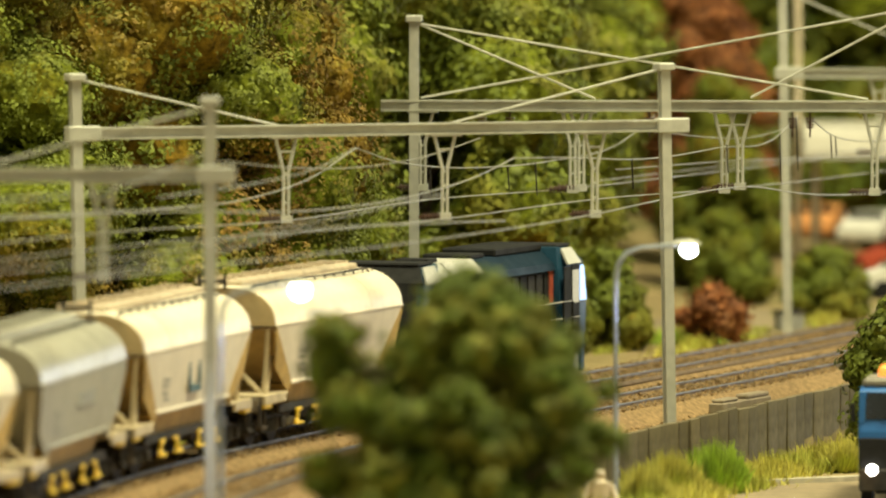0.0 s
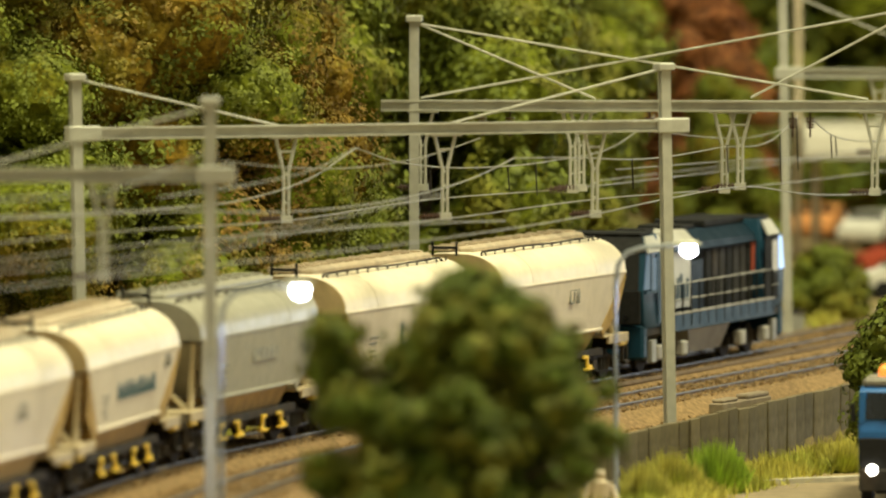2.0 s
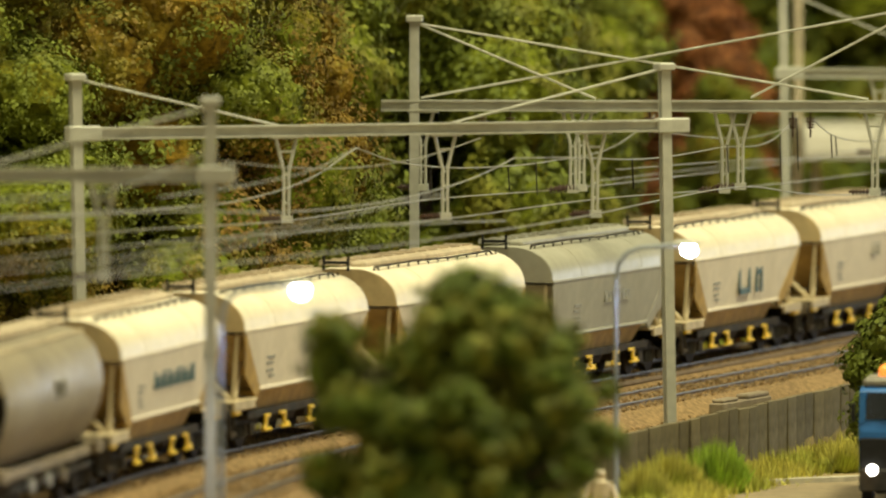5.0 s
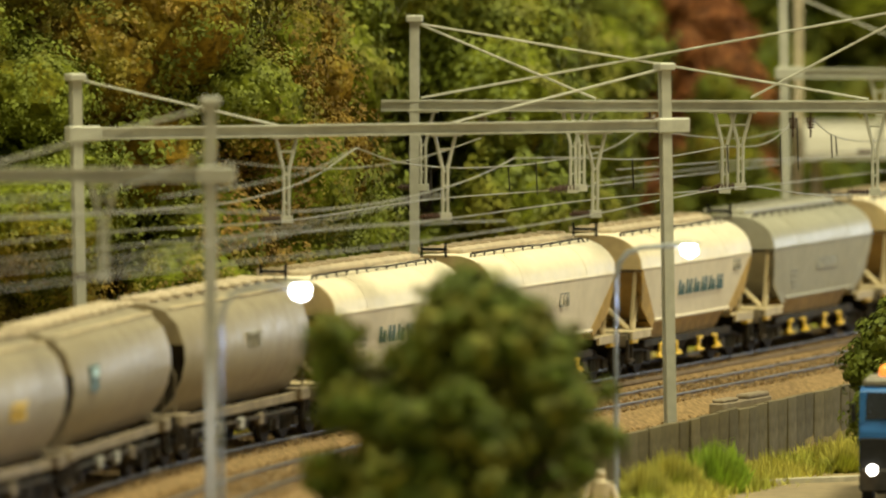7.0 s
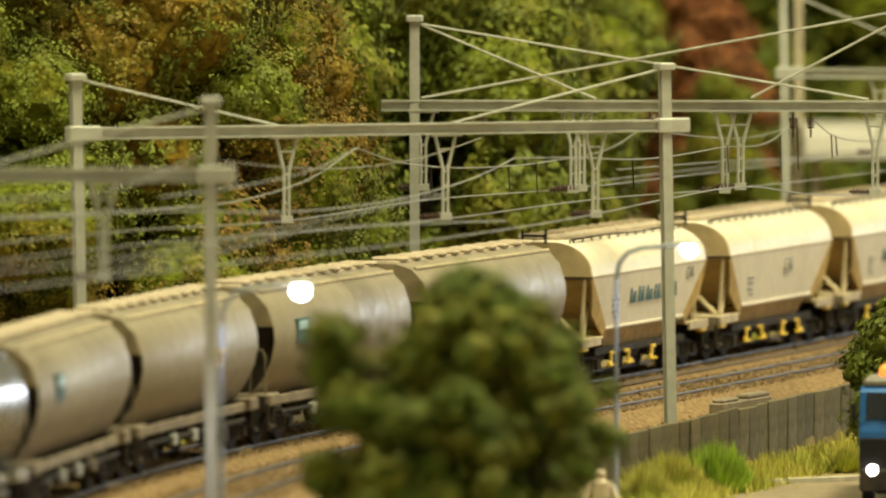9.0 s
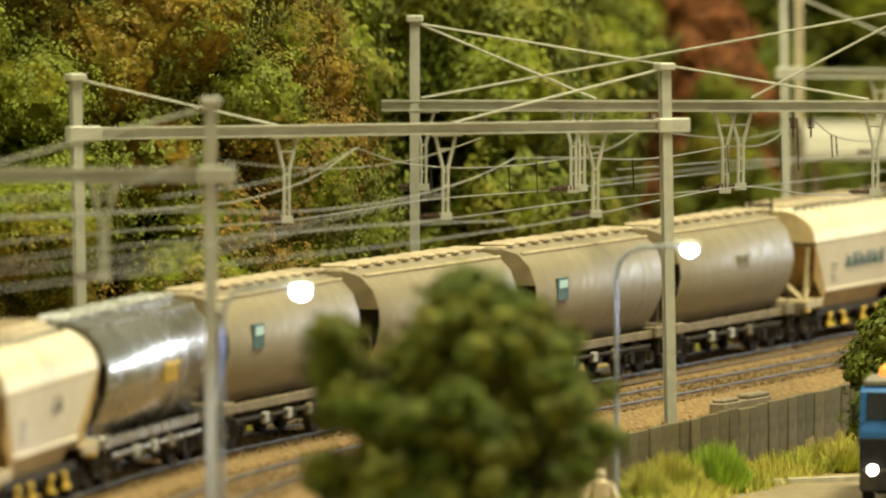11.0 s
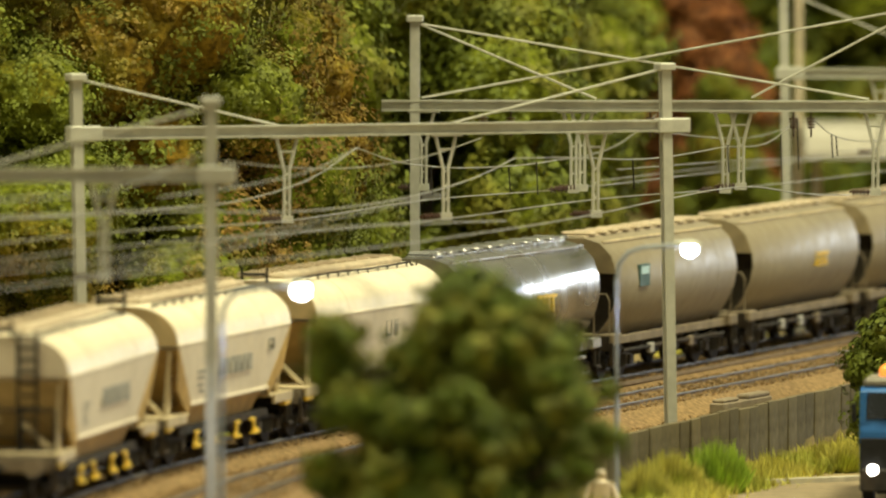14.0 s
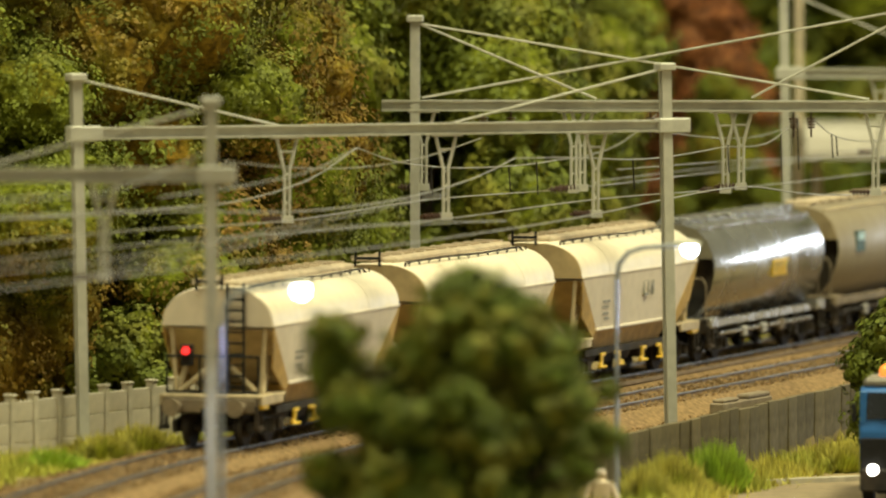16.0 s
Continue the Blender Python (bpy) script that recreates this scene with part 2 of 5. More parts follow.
def on_line(a, off=0.0):
    """Place beside the line, a metres along it, and the heading there."""
    h = float(np.interp(a, A_LIST, H_LIST))
    x, y = float(np.interp(a, A_LIST, XY[:, 0])), float(np.interp(a, A_LIST, XY[:, 1]))
    return x - off * math.sin(h), y + off * math.cos(h), h


def beside(s, off, z=0.0):
    """The same on the mean straight line carried on both ways."""
    c, n = math.cos(TH), math.sin(TH)
    return s * c - off * n, DIST + s * n + off * c, z


LOW = -1.75      # the street's level


# ---- ground ----
def terrain(off):
    """Height of the ground across the line: street, retaining step, track bed, slope behind."""
    return float(np.interp(off, [-600, -8.22, -8.02, 9, 34, 600], [LOW, LOW, -0.55, -0.55, 2.4, 2.4]))


def build_ground():
    me = bpy.data.meshes.new("ground")
    ss = np.unique(np.concatenate([np.arange(-320, 401, 40), np.arange(-60, 121, 3)]))
    os_ = np.array([-400, -200, -100, -50, -30, -20, -16, -13, -11, -9.5, -8.6, -8.22, -8.02, -7, -5, -3, 0, 3, 5, 7, 9, 12, 16, 20, 26, 34, 50, 100, 200, 300])
    vs = [beside(s, o, terrain(o)) for s in ss for o in os_]
    w = len(os_)
    fs = [(j * w + i + 1, j * w + i, (j + 1) * w + i, (j + 1) * w + i + 1) for j in range(len(ss) - 1) for i in range(w - 1)]
    me.from_pydata([tuple(c * U for c in v) for v in vs], [], fs)
    me.materials.append(EARTH)
    tagged(new("ground", me), "sandy brown scenic ground of the model layout", "ground", kind="structure")


build_ground()


def slab(name, corners, z0, z1, mat, label, category):
    bm = bmesh.new()
    loft(bm, [[(x, y, z0) for x, y in corners], [(x, y, z1) for x, y in corners]])
    return tagged(part(name, bm, mat), label, category, kind="structure")


slab("road", [(6.6, 261.6), (34, 276.3), (34, 150), (3.4, 150), (4.6, 235)], LOW - 0.05, LOW + 0.05, STREET, "worn sandy grey street below the track", "road")
slab("kerb", [(6.45, 261.75), (34, 276.5), (34, 276.9), (6.3, 262.15)], LOW - 0.05, LOW + 0.17, CONCRETE, "pale concrete kerb at the street's edge", "kerb")
slab("path", [(6.6, 309.5), (15.0, 321.5), (15.2, 331), (6.2, 327)], -0.6, -0.5, STREET, "pale sandy path behind the track", "path")

bm = boxes((-60, 70, 470, 474, -3, 22))
tagged(part("backdrop", bm, BACKBOARD), "dull green painted board behind the layout", "backdrop", kind="structure")


# ---- tracks ----
def build_track(offset, a0, a1, label):
    track = thing("railway_track", Matrix.Identity(4), label, "railway track", "tracks of the line", "structure")
    pts = [on_line(a, offset) for a in np.arange(a0, a1 + 0.1, 2.0)]

    def strip(profile):
        b = bmesh.new()
        loft(b, [[(x - o * math.sin(h), y + o * math.cos(h), z) for o, z in profile] for x, y, h in pts])
        return b

    bed = strip([(-2.3, -0.56), (-1.55, -0.118), (1.55, -0.118), (2.3, -0.56)])
    part("ballast_bed", bed, BALLAST, track, "tan ballast of fine grit")
    for side in (-0.7525, 0.7525):
        r = strip([(side - 0.07, -0.13), (side - 0.035, -0.095), (side - 0.02, -0.05), (side - 0.04, -0.04), (side - 0.04, -0.004), (side + 0.04, -0.004),
                   (side + 0.04, -0.04), (side + 0.02, -0.05), (side + 0.035, -0.095), (side + 0.07, -0.13)])
        rail = part("rail", r, RAIL_SIDE, track, "rusty steel rail with a bright head")
        part("rail_head", strip([(side - 0.041, -0.035), (side - 0.04, 0.0), (side + 0.04, 0.0), (side + 0.041, -0.035)]), RAIL, rail)
    me = mesh_of(boxes((-0.13, 0.13, -1.3, 1.3, -0.28, -0.10), bevel=0.015), "sleeper", SLEEPER)
    rest = bmesh.new()
    for a in np.arange(a0 + 0.3, a1, 0.66):
        x, y, h = on_line(a, offset)
        m = Matrix.Translation(V(x, y)) @ pose(0, 0, 0, 0, 0, math.degrees(h))
        if -46 < a < 62:
            o = new("sleeper", me)
            o.parent, o.matrix_basis = track, m
        else:
            got = box(rest, -0.13, 0.13, -1.3, 1.3, -0.28, -0.10)
            bmesh.ops.transform(rest, matrix=Matrix.Translation((x, y, 0)) @ pose(0, 0, 0, 0, 0, math.degrees(h)), verts=got)
    if rest.verts:
        tagged(part("far_sleepers", rest, SLEEPER, track), kind="stuff")


build_track(0.0, -320, 250, "main track with rusty rails on tan ballast")
build_track(-4.1, -70, 110, "second track with bluish worn rails on tan ballast")


def build_stones():
    """Loose grit on the bed where the camera sees it."""
    rng = np.random.default_rng(4)
    bm = bmesh.new()
    vs, fs = [], []
    for i in range(52000):
        a = rng.uniform(-42, 55)
        off = rng.uniform(-7.9, 3.2)
        x, y, h = on_line(a, off)
        z = -0.11 if min(abs(off), abs(off + 4.1)) < 1.5 else -0.5 + 0.18 * max(0, 1 - abs(off + 2.05) / 1.0)
        r = rng.uniform(0.03, 0.068)
        k = len(vs)
        for _ in range(4):
            d = rng.normal(size=3)
            d /= np.linalg.norm(d)
            vs.append(((x + d[0] * r) * U, (y + d[1] * r) * U, (z + r * 0.4 + d[2] * r) * U))
        fs += [(k, k + 1, k + 2), (k, k + 2, k + 3), (k, k + 3, k + 1), (k + 1, k + 3, k + 2)]
    bm.free()
    me = bpy.data.meshes.new("ballast_grit")
    me.from_pydata(vs, [], fs)
    me.materials.append(STONES)
    tagged(new("ballast_grit", me), "loose tan and brown ballast grit", "ballast", kind="stuff")


build_stones()


def build_spare_rail():
    bm = bmesh.new()
    a, b = on_line(2, -1.72), on_line(47, -1.72)
    tube(bm, [(a[0], a[1], -0.12), (b[0], b[1], -0.12)], 0.09, 4)
    tagged(part("spare_rail", bm, RAIL_SIDE), "dark rusty spare rail lying beside the track", "rail")
    bm = boxes((-2.0, 2.0, -0.22, 0.22, -0.6, -0.3), (-1.9, -0.6, -0.18, 0.18, -0.3, -0.2), (0.1, 1.9, -0.19, 0.19, -0.3, -0.17), bevel=0.04)
    ob = part("cable_trough", bm, DUSTY)
    x, y, z = beside(6.5, -6.7)
    ob.matrix_basis = pose(x * U, y * U, 0.22 * U, 0, 0, math.degrees(TH) - 4)
    tagged(ob, "weathered grey brown cable trough on the ballast", "cable trough")


build_spare_rail()


# ---- catenary gantries ----
def i_beam(bm, a, b, deep, wide, web):
    """A rolled steel section from a to b, level."""
    a, b = Vector(a), Vector(b)
    d = (b - a).normalized()
    n = Vector((-d.y, d.x, 0))
    h, w, t = deep / 2, wide / 2, web
    prof = [(-w, -h), (w, -h), (w, -h + t), (t / 2, -h + t), (t / 2, h - t), (w, h - t), (w, h), (-w, h), (-w, h - t), (-t / 2, h - t), (-t / 2, -h + t), (-w, -h + t)]
    loft(bm, [[p + n * o + Vector((0, 0, z)) for o, z in prof] for p in (a, b)])


def build_gantry(left, right, posts, beam_z, over, hangers, stays, label, thick=0.27, lean=0.0, brackets=True):
    left, right = Vector((*left, 0)), Vector((*right, 0))
    d = (right - left).normalized()
    span = (right - left).length
    n = Vector((-d.y, d.x, 0))
    g = thing("catenary_gantry", Matrix.Identity(4), label, "gantry", "catenary gantries")
    bm = bmesh.new()
    i_beam(bm, left - d * over[0] + Vector((0, 0, beam_z)), right + d * over[1] + Vector((0, 0, beam_z)), 0.32, 0.30, 0.05)
    part("beam", bm, GALV, g)
    for at, top, foot in posts:
        p = left + d * at
        bm = bmesh.new()
        w, t = thick / 2, 0.06
        prof = [(-w, -w), (w, -w), (w, -w + t), (t / 2, -w + t), (t / 2, w - t), (w, w - t), (w, w), (-w, w), (-w, w - t), (-t / 2, w - t), (-t / 2, -w + t), (-w, -w + t)]
        tilt = d * lean
        loft(bm, [[p + tilt * (1 if z < 0 else -1) + n * y + d * x + Vector((0, 0, z)) for x, y in prof] for z in (foot, top)])
        mast = part("mast", bm, GALV, g)
        bm = bmesh.new()
        m = Matrix.Translation(p - tilt + Vector((0, 0, top + 0.04))) @ d.to_track_quat("X", "Z").to_matrix().to_4x4()
        box(bm, -w - 0.1, w + 0.1, -w - 0.1, w + 0.1, -0.1, 0.1, bevel=0.03)
        bmesh.ops.transform(bm, matrix=m, verts=bm.verts)
        part("cap", bm, GALV, mast)
        if not brackets:
            continue
        bm = bmesh.new()
        box(bm, -w - 0.2, w + 0.45, -w - 0.06, w + 0.06, -0.2, 0.2, bevel=0.03)
        bmesh.ops.transform(bm, matrix=Matrix.Translation(p + Vector((0, 0, beam_z))) @ d.to_track_quat("X", "Z").to_matrix().to_4x4(), verts=bm.verts)
        part("bracket", bm, GALV, mast)
    for at, drop in hangers:
        c = left + d * at
        z0, z1 = beam_z - 0.16, beam_z - drop
        bm = bmesh.new()
        mid = z0 - (z0 - z1) * 0.42
        e = n * 0.0
        for k in (-1, 1):
            rod(bm, c + d * 0.30 * k + Vector((0, 0, z0)), c + d * 0.07 * k + Vector((0, 0, mid)), 0.05, 6)
            rod(bm, c + d * 0.07 * k + Vector((0, 0, mid)), c + d * 0.07 * k + Vector((0, 0, z1)), 0.05, 6)
        for f in (0.18, 0.45, 0.62, 0.8):
            z = z0 + (z1 - z0) * f
            w = 0.30 - 0.23 * min(1, f / 0.42)
            rod(bm, c - d * w + Vector((0, 0, z)), c + d * w + Vector((0, 0, z)), 0.032, 6)
        foot = Matrix.Translation(c + Vector((0, 0, z1))) @ d.to_track_quat("X", "Z").to_matrix().to_4x4()
        bmesh.ops.transform(bm, matrix=foot, verts=box(bm, -0.16, 0.16, -0.08, 0.08, -0.1, 0.1))
        bmesh.ops.transform(bm, matrix=foot, verts=box(bm, -0.45, 0.45, -0.12, 0.12, z0 - z1 - 0.05, z0 - z1 + 0.05))
        arm = part("hanger", bm, GALV, g)
        bm = bmesh.new()
        for k in range(5):
            rod(bm, c - d * (0.2 + 0.1 * k) + Vector((0, 0, z1)), c - d * (0.25 + 0.1 * k) + Vector((0, 0, z1)), 0.10, 8)
        rod(bm, c - d * 0.12 + Vector((0, 0, z1)), c - d * 0.75 + Vector((0, 0, z1)), 0.035, 6)
        part("insulator", bm, PORCELAIN, arm, "brown porcelain insulator")
    for a, za, b, zb in stays:
        bm = bmesh.new()
        rod(bm, left + d * a + Vector((0, 0, za)), left + d * b + Vector((0, 0, zb)), 0.033, 6)
        part("stay", bm, GALV, g)
    return g


A_R, A_L = (-5.48, 229.3), (-24.0, 229.3)
build_gantry(A_L, A_R, [(0, 9.7, -0.6), (18.52, 9.7, -1.5)], 8.0, (0.5, 0.4), [(16.0, 2.4), (9.0, 2.4)], [(18.5, 9.6, 13.0, 8.15)],
             "grey steel catenary portal with one mast by the street")
B_L, B_R = (-9.6, 256.7), (6.05, 263.0)
build_gantry(B_L, B_R, [(0, 9.45, -0.6), (16.87, 9.55, -0.7)], 8.0, (0.3, 0.35), [(5.85, 2.35), (10.4, 2.35), (14.75, 2.35)], [(0.1, 9.4, 5.6, 8.15), (16.8, 9.55, 10.6, 8.15)],
             "grey steel catenary portal spanning both tracks", lean=0.10)
C_L, C_R = (-0.83, 279.57), (18.5, 278.6)
build_gantry(C_L, C_R, [(0, 10.45, -0.6), (19.35, 13.4, -1.5)], 8.0, (0.95, 0.4), [(0.25, 2.35), (4.55, 2.4), (4.8, 2.35), (8.9, 2.4), (9.35, 2.3), (13.2, 2.45)],
             [(0.1, 10.35, 5.2, 8.2), (0.1, 10.35, 13.0, 8.2), (19.2, 11.7, 0.2, 8.22), (19.2, 13.3, 9.65, 8.24)], "grey steel catenary portal with crossed stays", brackets=False)
D_L, D_R = (10.93, 311.2), (26.0, 310.0)
build_gantry(D_L, D_R, [(0, 10.7, -0.6), (15.2, 10.7, -1.5)], 8.0, (0.35, 0.4), [(3.0, 2.5), (7.0, 2.5)], [(0.1, 10.55, 5.65, 8.2)],
             "grey steel catenary portal beyond the bush", lean=0.1)


# ---- foliage ----
def leaf_mesh(name, mat, lumps, count, size, rng, clump=0.34, shaggy=0.1):
    """A crown: small bent leaves in many clumps that sit on the outside of the lumps (x, y, z, rx, ry, rz)."""
    A = np.array(lumps)
    area = A[:, 3] * A[:, 4] + A[:, 4] * A[:, 5] + A[:, 3] * A[:, 5]
    n = int(area.sum() * 4.2 / (clump * clump * 1.5)) + 40
    pick = rng.choice(len(lumps), size=n, p=area / area.sum())
    u = rng.normal(size=(n, 3))
    u /= np.linalg.norm(u, axis=1)[:, None]
    c = A[pick, :3] + u * A[pick, 3:] * (0.93 + rng.normal(scale=shaggy, size=(n, 1)))
    # keep the clumps that no other lump swallows
    deep = np.full(n, 9.0)
    for k in range(len(lumps)):
        d = np.linalg.norm((c - A[k, :3]) / A[k, 3:], axis=1)
        deep = np.minimum(deep, np.where(pick == k, 9.0, d))
    keep = np.nonzero((deep > 0.84) & (rng.uniform(size=n) > 0.12))[0]
    at = rng.choice(keep, size=count)
    v = rng.normal(size=(count, 3)) + 0.75 * u[at]
    v /= np.linalg.norm(v, axis=1)[:, None]
    big = (0.7 + 0.6 * rng.uniform(size=n))[at][:, None]
    p = c[at] + v * clump * big * rng.uniform(0.55, 1.08, size=(count, 1))
    nrm = 0.55 * v + 0.75 * u[at] + rng.normal(scale=0.28, size=(count, 3)) + np.array([0, 0, 0.15])
    nrm /= np.linalg.norm(nrm, axis=1)[:, None]
    t = np.cross(nrm, rng.normal(size=(count, 3)))
    t /= np.linalg.norm(t, axis=1)[:, None]
    b = np.cross(nrm, t)
    s = size * rng.uniform(0.6, 1.4, size=(count, 1))
    quad = np.stack([p - t * s, p - b * s * 0.6 + nrm * s * 0.2, p + t * s, p + b * s * 0.6 + nrm * s * 0.2], 1).reshape(-1, 3)
    me = bpy.data.meshes.new(name)
    n = count * 4
    me.vertices.add(n)
    me.vertices.foreach_set("co", (quad * U).astype(np.float32).ravel())
    me.loops.add(n)
    me.loops.foreach_set("vertex_index", np.arange(n, dtype=np.int32))
    me.polygons.add(count)
    me.polygons.foreach_set("loop_start", np.arange(0, n, 4, dtype=np.int32))
    me.update(calc_edges=True)
    me.materials.append(mat)
    return me


def core_mesh(name, mat, lumps, rng, full=0.84):
    bm = bmesh.new()
    for x, y, z, rx, ry, rz in lumps:
        got = bmesh.ops.create_icosphere(bm, subdivisions=3, radius=1)["verts"]
        for v in got:
            at = v.co * max(rx, ry)
            k = full + 0.16 * noise.noise(at * 1.3 + Vector((x, y, z))) + 0.12 * noise.noise(at * 4.0 + Vector((y, z, x)))
            v.co = Vector((x + v.co.x * rx * k, y + v.co.y * ry * k, z + v.co.z * rz * k))
    return mesh_of(bm, name, mat)


def make_tree(name, label, category, height, radius, leaf, core, count, size, seed, low=0.25, lumps_n=26, group="", taper=0.65, clump=0.34, crown_lumps=None, shaggy=0.1, full=0.84):
    """Tapered trunk, limbs, and a crown of leaf tufts."""
    rng = np.random.default_rng(seed)
    t = thing(name, Matrix.Identity(4), label, category, group)
    bm = bmesh.new()
    top = height * 0.75
    tube_pts = [(0, 0, -0.3), (0.05 * radius, 0.02, height * 0.25), (0.0, 0.06 * radius, height * 0.5), (0.03, 0, top)]
    rings = [0.06 * radius + 0.12, 0.05 * radius + 0.09, 0.03 * radius + 0.06, 0.03]
    loft(bm, [[(p[0] + r * math.cos(k * math.pi / 4), p[1] + r * math.sin(k * math.pi / 4), p[2]) for k in range(8)] for p, r in zip(tube_pts, rings)])
    trunk = part("trunk", bm, BARK, t, smooth=True)
    lumps = []
    for i in range(lumps_n):
        f = (i + 0.5) / lumps_n
        z = height * (low + (0.93 - low) * f)
        wide = radius * (1.0 - taper * max(0, f - 0.35) / 0.65) * (0.75 + 0.25 * min(1, f / 0.2))
        ang = i * 2.399 + rng.uniform(-0.4, 0.4)
        q = wide * rng.uniform(0.45, 0.72)
        r = radius * rng.uniform(0.30, 0.48) * (1.0 - 0.3 * f)
        lumps.append((q * math.cos(ang), q * math.sin(ang), z, r, r, r * rng.uniform(0.75, 1.05)))
    lumps.append((0, 0, height * 0.6, radius * 0.5, radius * 0.5, height * 0.28))
    if crown_lumps:
        lumps = crown_lumps(rng)
    bm = bmesh.new()
    for l in lumps[:-1:2]:
        rod(bm, (0, 0, max(height * 0.15, l[2] - radius * 0.5)), l[:3], 0.07, 5, 0.03)
    part("branching", bm, BARK, t)
    crown = new("crown", leaf_mesh("crown", leaf, lumps, count, size, rng, clump, shaggy))
    crown.parent = t
    # added inner core in a darker leaf colour, painting shade between the leaves
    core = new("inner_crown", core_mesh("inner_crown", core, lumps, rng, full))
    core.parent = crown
    return t


def place(t, x, y, z=-0.55, turn=0, scale=1.0):
    t.matrix_basis = Matrix.Translation(V(x, y, z)) @ pose(0, 0, 0, 0, 0, turn) @ Matrix.Scale(scale, 4)
    return t


def copy_at(t, x, y, z=-0.55, turn=0, scale=1.0):
    t2 = copy_thing(t, Matrix.Identity(4))
    return place(t2, x, y, z, turn, scale)


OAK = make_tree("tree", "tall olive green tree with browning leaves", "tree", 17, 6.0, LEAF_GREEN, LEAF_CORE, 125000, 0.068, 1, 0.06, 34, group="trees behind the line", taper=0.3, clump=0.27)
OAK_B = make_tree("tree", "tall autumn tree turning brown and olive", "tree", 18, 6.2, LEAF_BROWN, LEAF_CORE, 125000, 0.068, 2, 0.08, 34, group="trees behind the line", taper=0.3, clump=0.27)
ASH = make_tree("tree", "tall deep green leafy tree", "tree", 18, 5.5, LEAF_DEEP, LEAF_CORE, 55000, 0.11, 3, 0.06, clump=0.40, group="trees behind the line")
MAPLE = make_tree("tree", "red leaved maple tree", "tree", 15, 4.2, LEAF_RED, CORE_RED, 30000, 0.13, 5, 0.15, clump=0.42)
# front row, by the fence
place(OAK, -14.5, 268, turn=20)
place(OAK_B, -8.2, 274, turn=75, scale=1.05)
copy_at(OAK, -7.8, 283, turn=140, scale=1.05)
copy_at(OAK_B, -16.0, 277, turn=200, scale=1.15)
copy_at(OAK, -19.5, 266, turn=260)
# second row
place(ASH, -1.0, 300, turn=10, scale=1.1)
copy_at(ASH, 0.7, 308, turn=80, scale=0.92)
copy_at(ASH, 1.2, 329, turn=160, scale=0.8)
copy_at(ASH, -7.0, 293, turn=15, scale=1.2)
copy_at(ASH, -14, 296, turn=100, scale=1.3)
copy_at(ASH, 0.2, 320, turn=210, scale=1.25)
copy_at(ASH, 9.6, 337, z=-0.2, turn=50, scale=0.42)
POPLAR = make_tree("tree", "tall olive green tree in the wood", "tree", 18, 5.8, LEAF_SHADE, LEAF_CORE, 18000, 0.18, 4, 0.06, clump=0.5, group="trees behind the line")
place(POPLAR, -2.0, 352, turn=0, scale=1.3)
place(MAPLE, 9.2, 346, z=-0.1, turn=0, scale=0.70)
# far woods
for i, (x, y, k) in enumerate([(-22, 330, 1.5), (-12, 335, 1.5), (-3, 340, 1.6), (4, 390, 1.6), (13, 378, 1.4), (20, 380, 1.5), (27, 370, 1.4), (8, 385, 1.6),
                               (0, 380, 1.6), (17, 400, 1.5), (25, 405, 1.5), (-10, 385, 1.6), (9, 372, 1.2)]):
    copy_at(POPLAR, x, y, turn=37 * i, scale=k)



def front_crown(rng):
    """An uneven crown: a broad body, a top that leans to one side, and a shoulder bough on the other."""
    zs = [0.6, 2.6, 4.4, 5.6, 6.4, 7.1, 7.8, 8.35]
    lo, hi = [-3.3, -3.55, -3.5, -3.2, -2.1, -1.3, -0.7, 0.1], [3.6, 3.8, 4.0, 4.0, 3.5, 2.9, 2.0, 0.9]
    got = []
    for i in range(230):
        z = 0.8 + 7.5 * ((i + 0.5) / 230) ** 0.85
        a, b = float(np.interp(z, zs, lo)), float(np.interp(z, zs, hi))
        q, w, r = rng.uniform(0.35, 1.0), rng.uniform(0, 6.283), rng.uniform(0.25, 0.68)
        r *= 1.0 - 0.45 * max(0, q - 0.7) / 0.3
        half = max(0.1, (b - a) / 2 - r * 0.7)
        got.append(((a + b) / 2 + half * q * math.cos(w), half * q * math.sin(w), z - r * 0.6, r, r, r * rng.uniform(0.7, 1.0)))
    for i in range(20):
        f = i / 19
        r = rng.uniform(0.18, 0.36)
        got.append((-2.9 + 0.75 * rng.uniform(), rng.uniform(-0.4, 0.4), 5.2 + 1.95 * f, r, r, r))
    for z in (2.0, 3.4, 4.8, 6.0):
        got.append((0.3, 0, z, 2.4 - 0.2 * z, 2.2 - 0.2 * z, 1.2))
    return got


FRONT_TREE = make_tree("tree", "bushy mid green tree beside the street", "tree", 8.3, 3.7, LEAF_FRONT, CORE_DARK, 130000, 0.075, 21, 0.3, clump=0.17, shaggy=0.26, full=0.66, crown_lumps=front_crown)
place(FRONT_TREE, 0.13, 212, z=LOW, scale=0.99)
SIDE_TREE = make_tree("tree", "small green tree at the fence", "tree", 6.3, 2.4, LEAF_DEEP, LEAF_CORE, 30000, 0.085, 9, 0.15, 18, clump=0.22)
place(SIDE_TREE, 13.75, 272, z=LOW, turn=50)

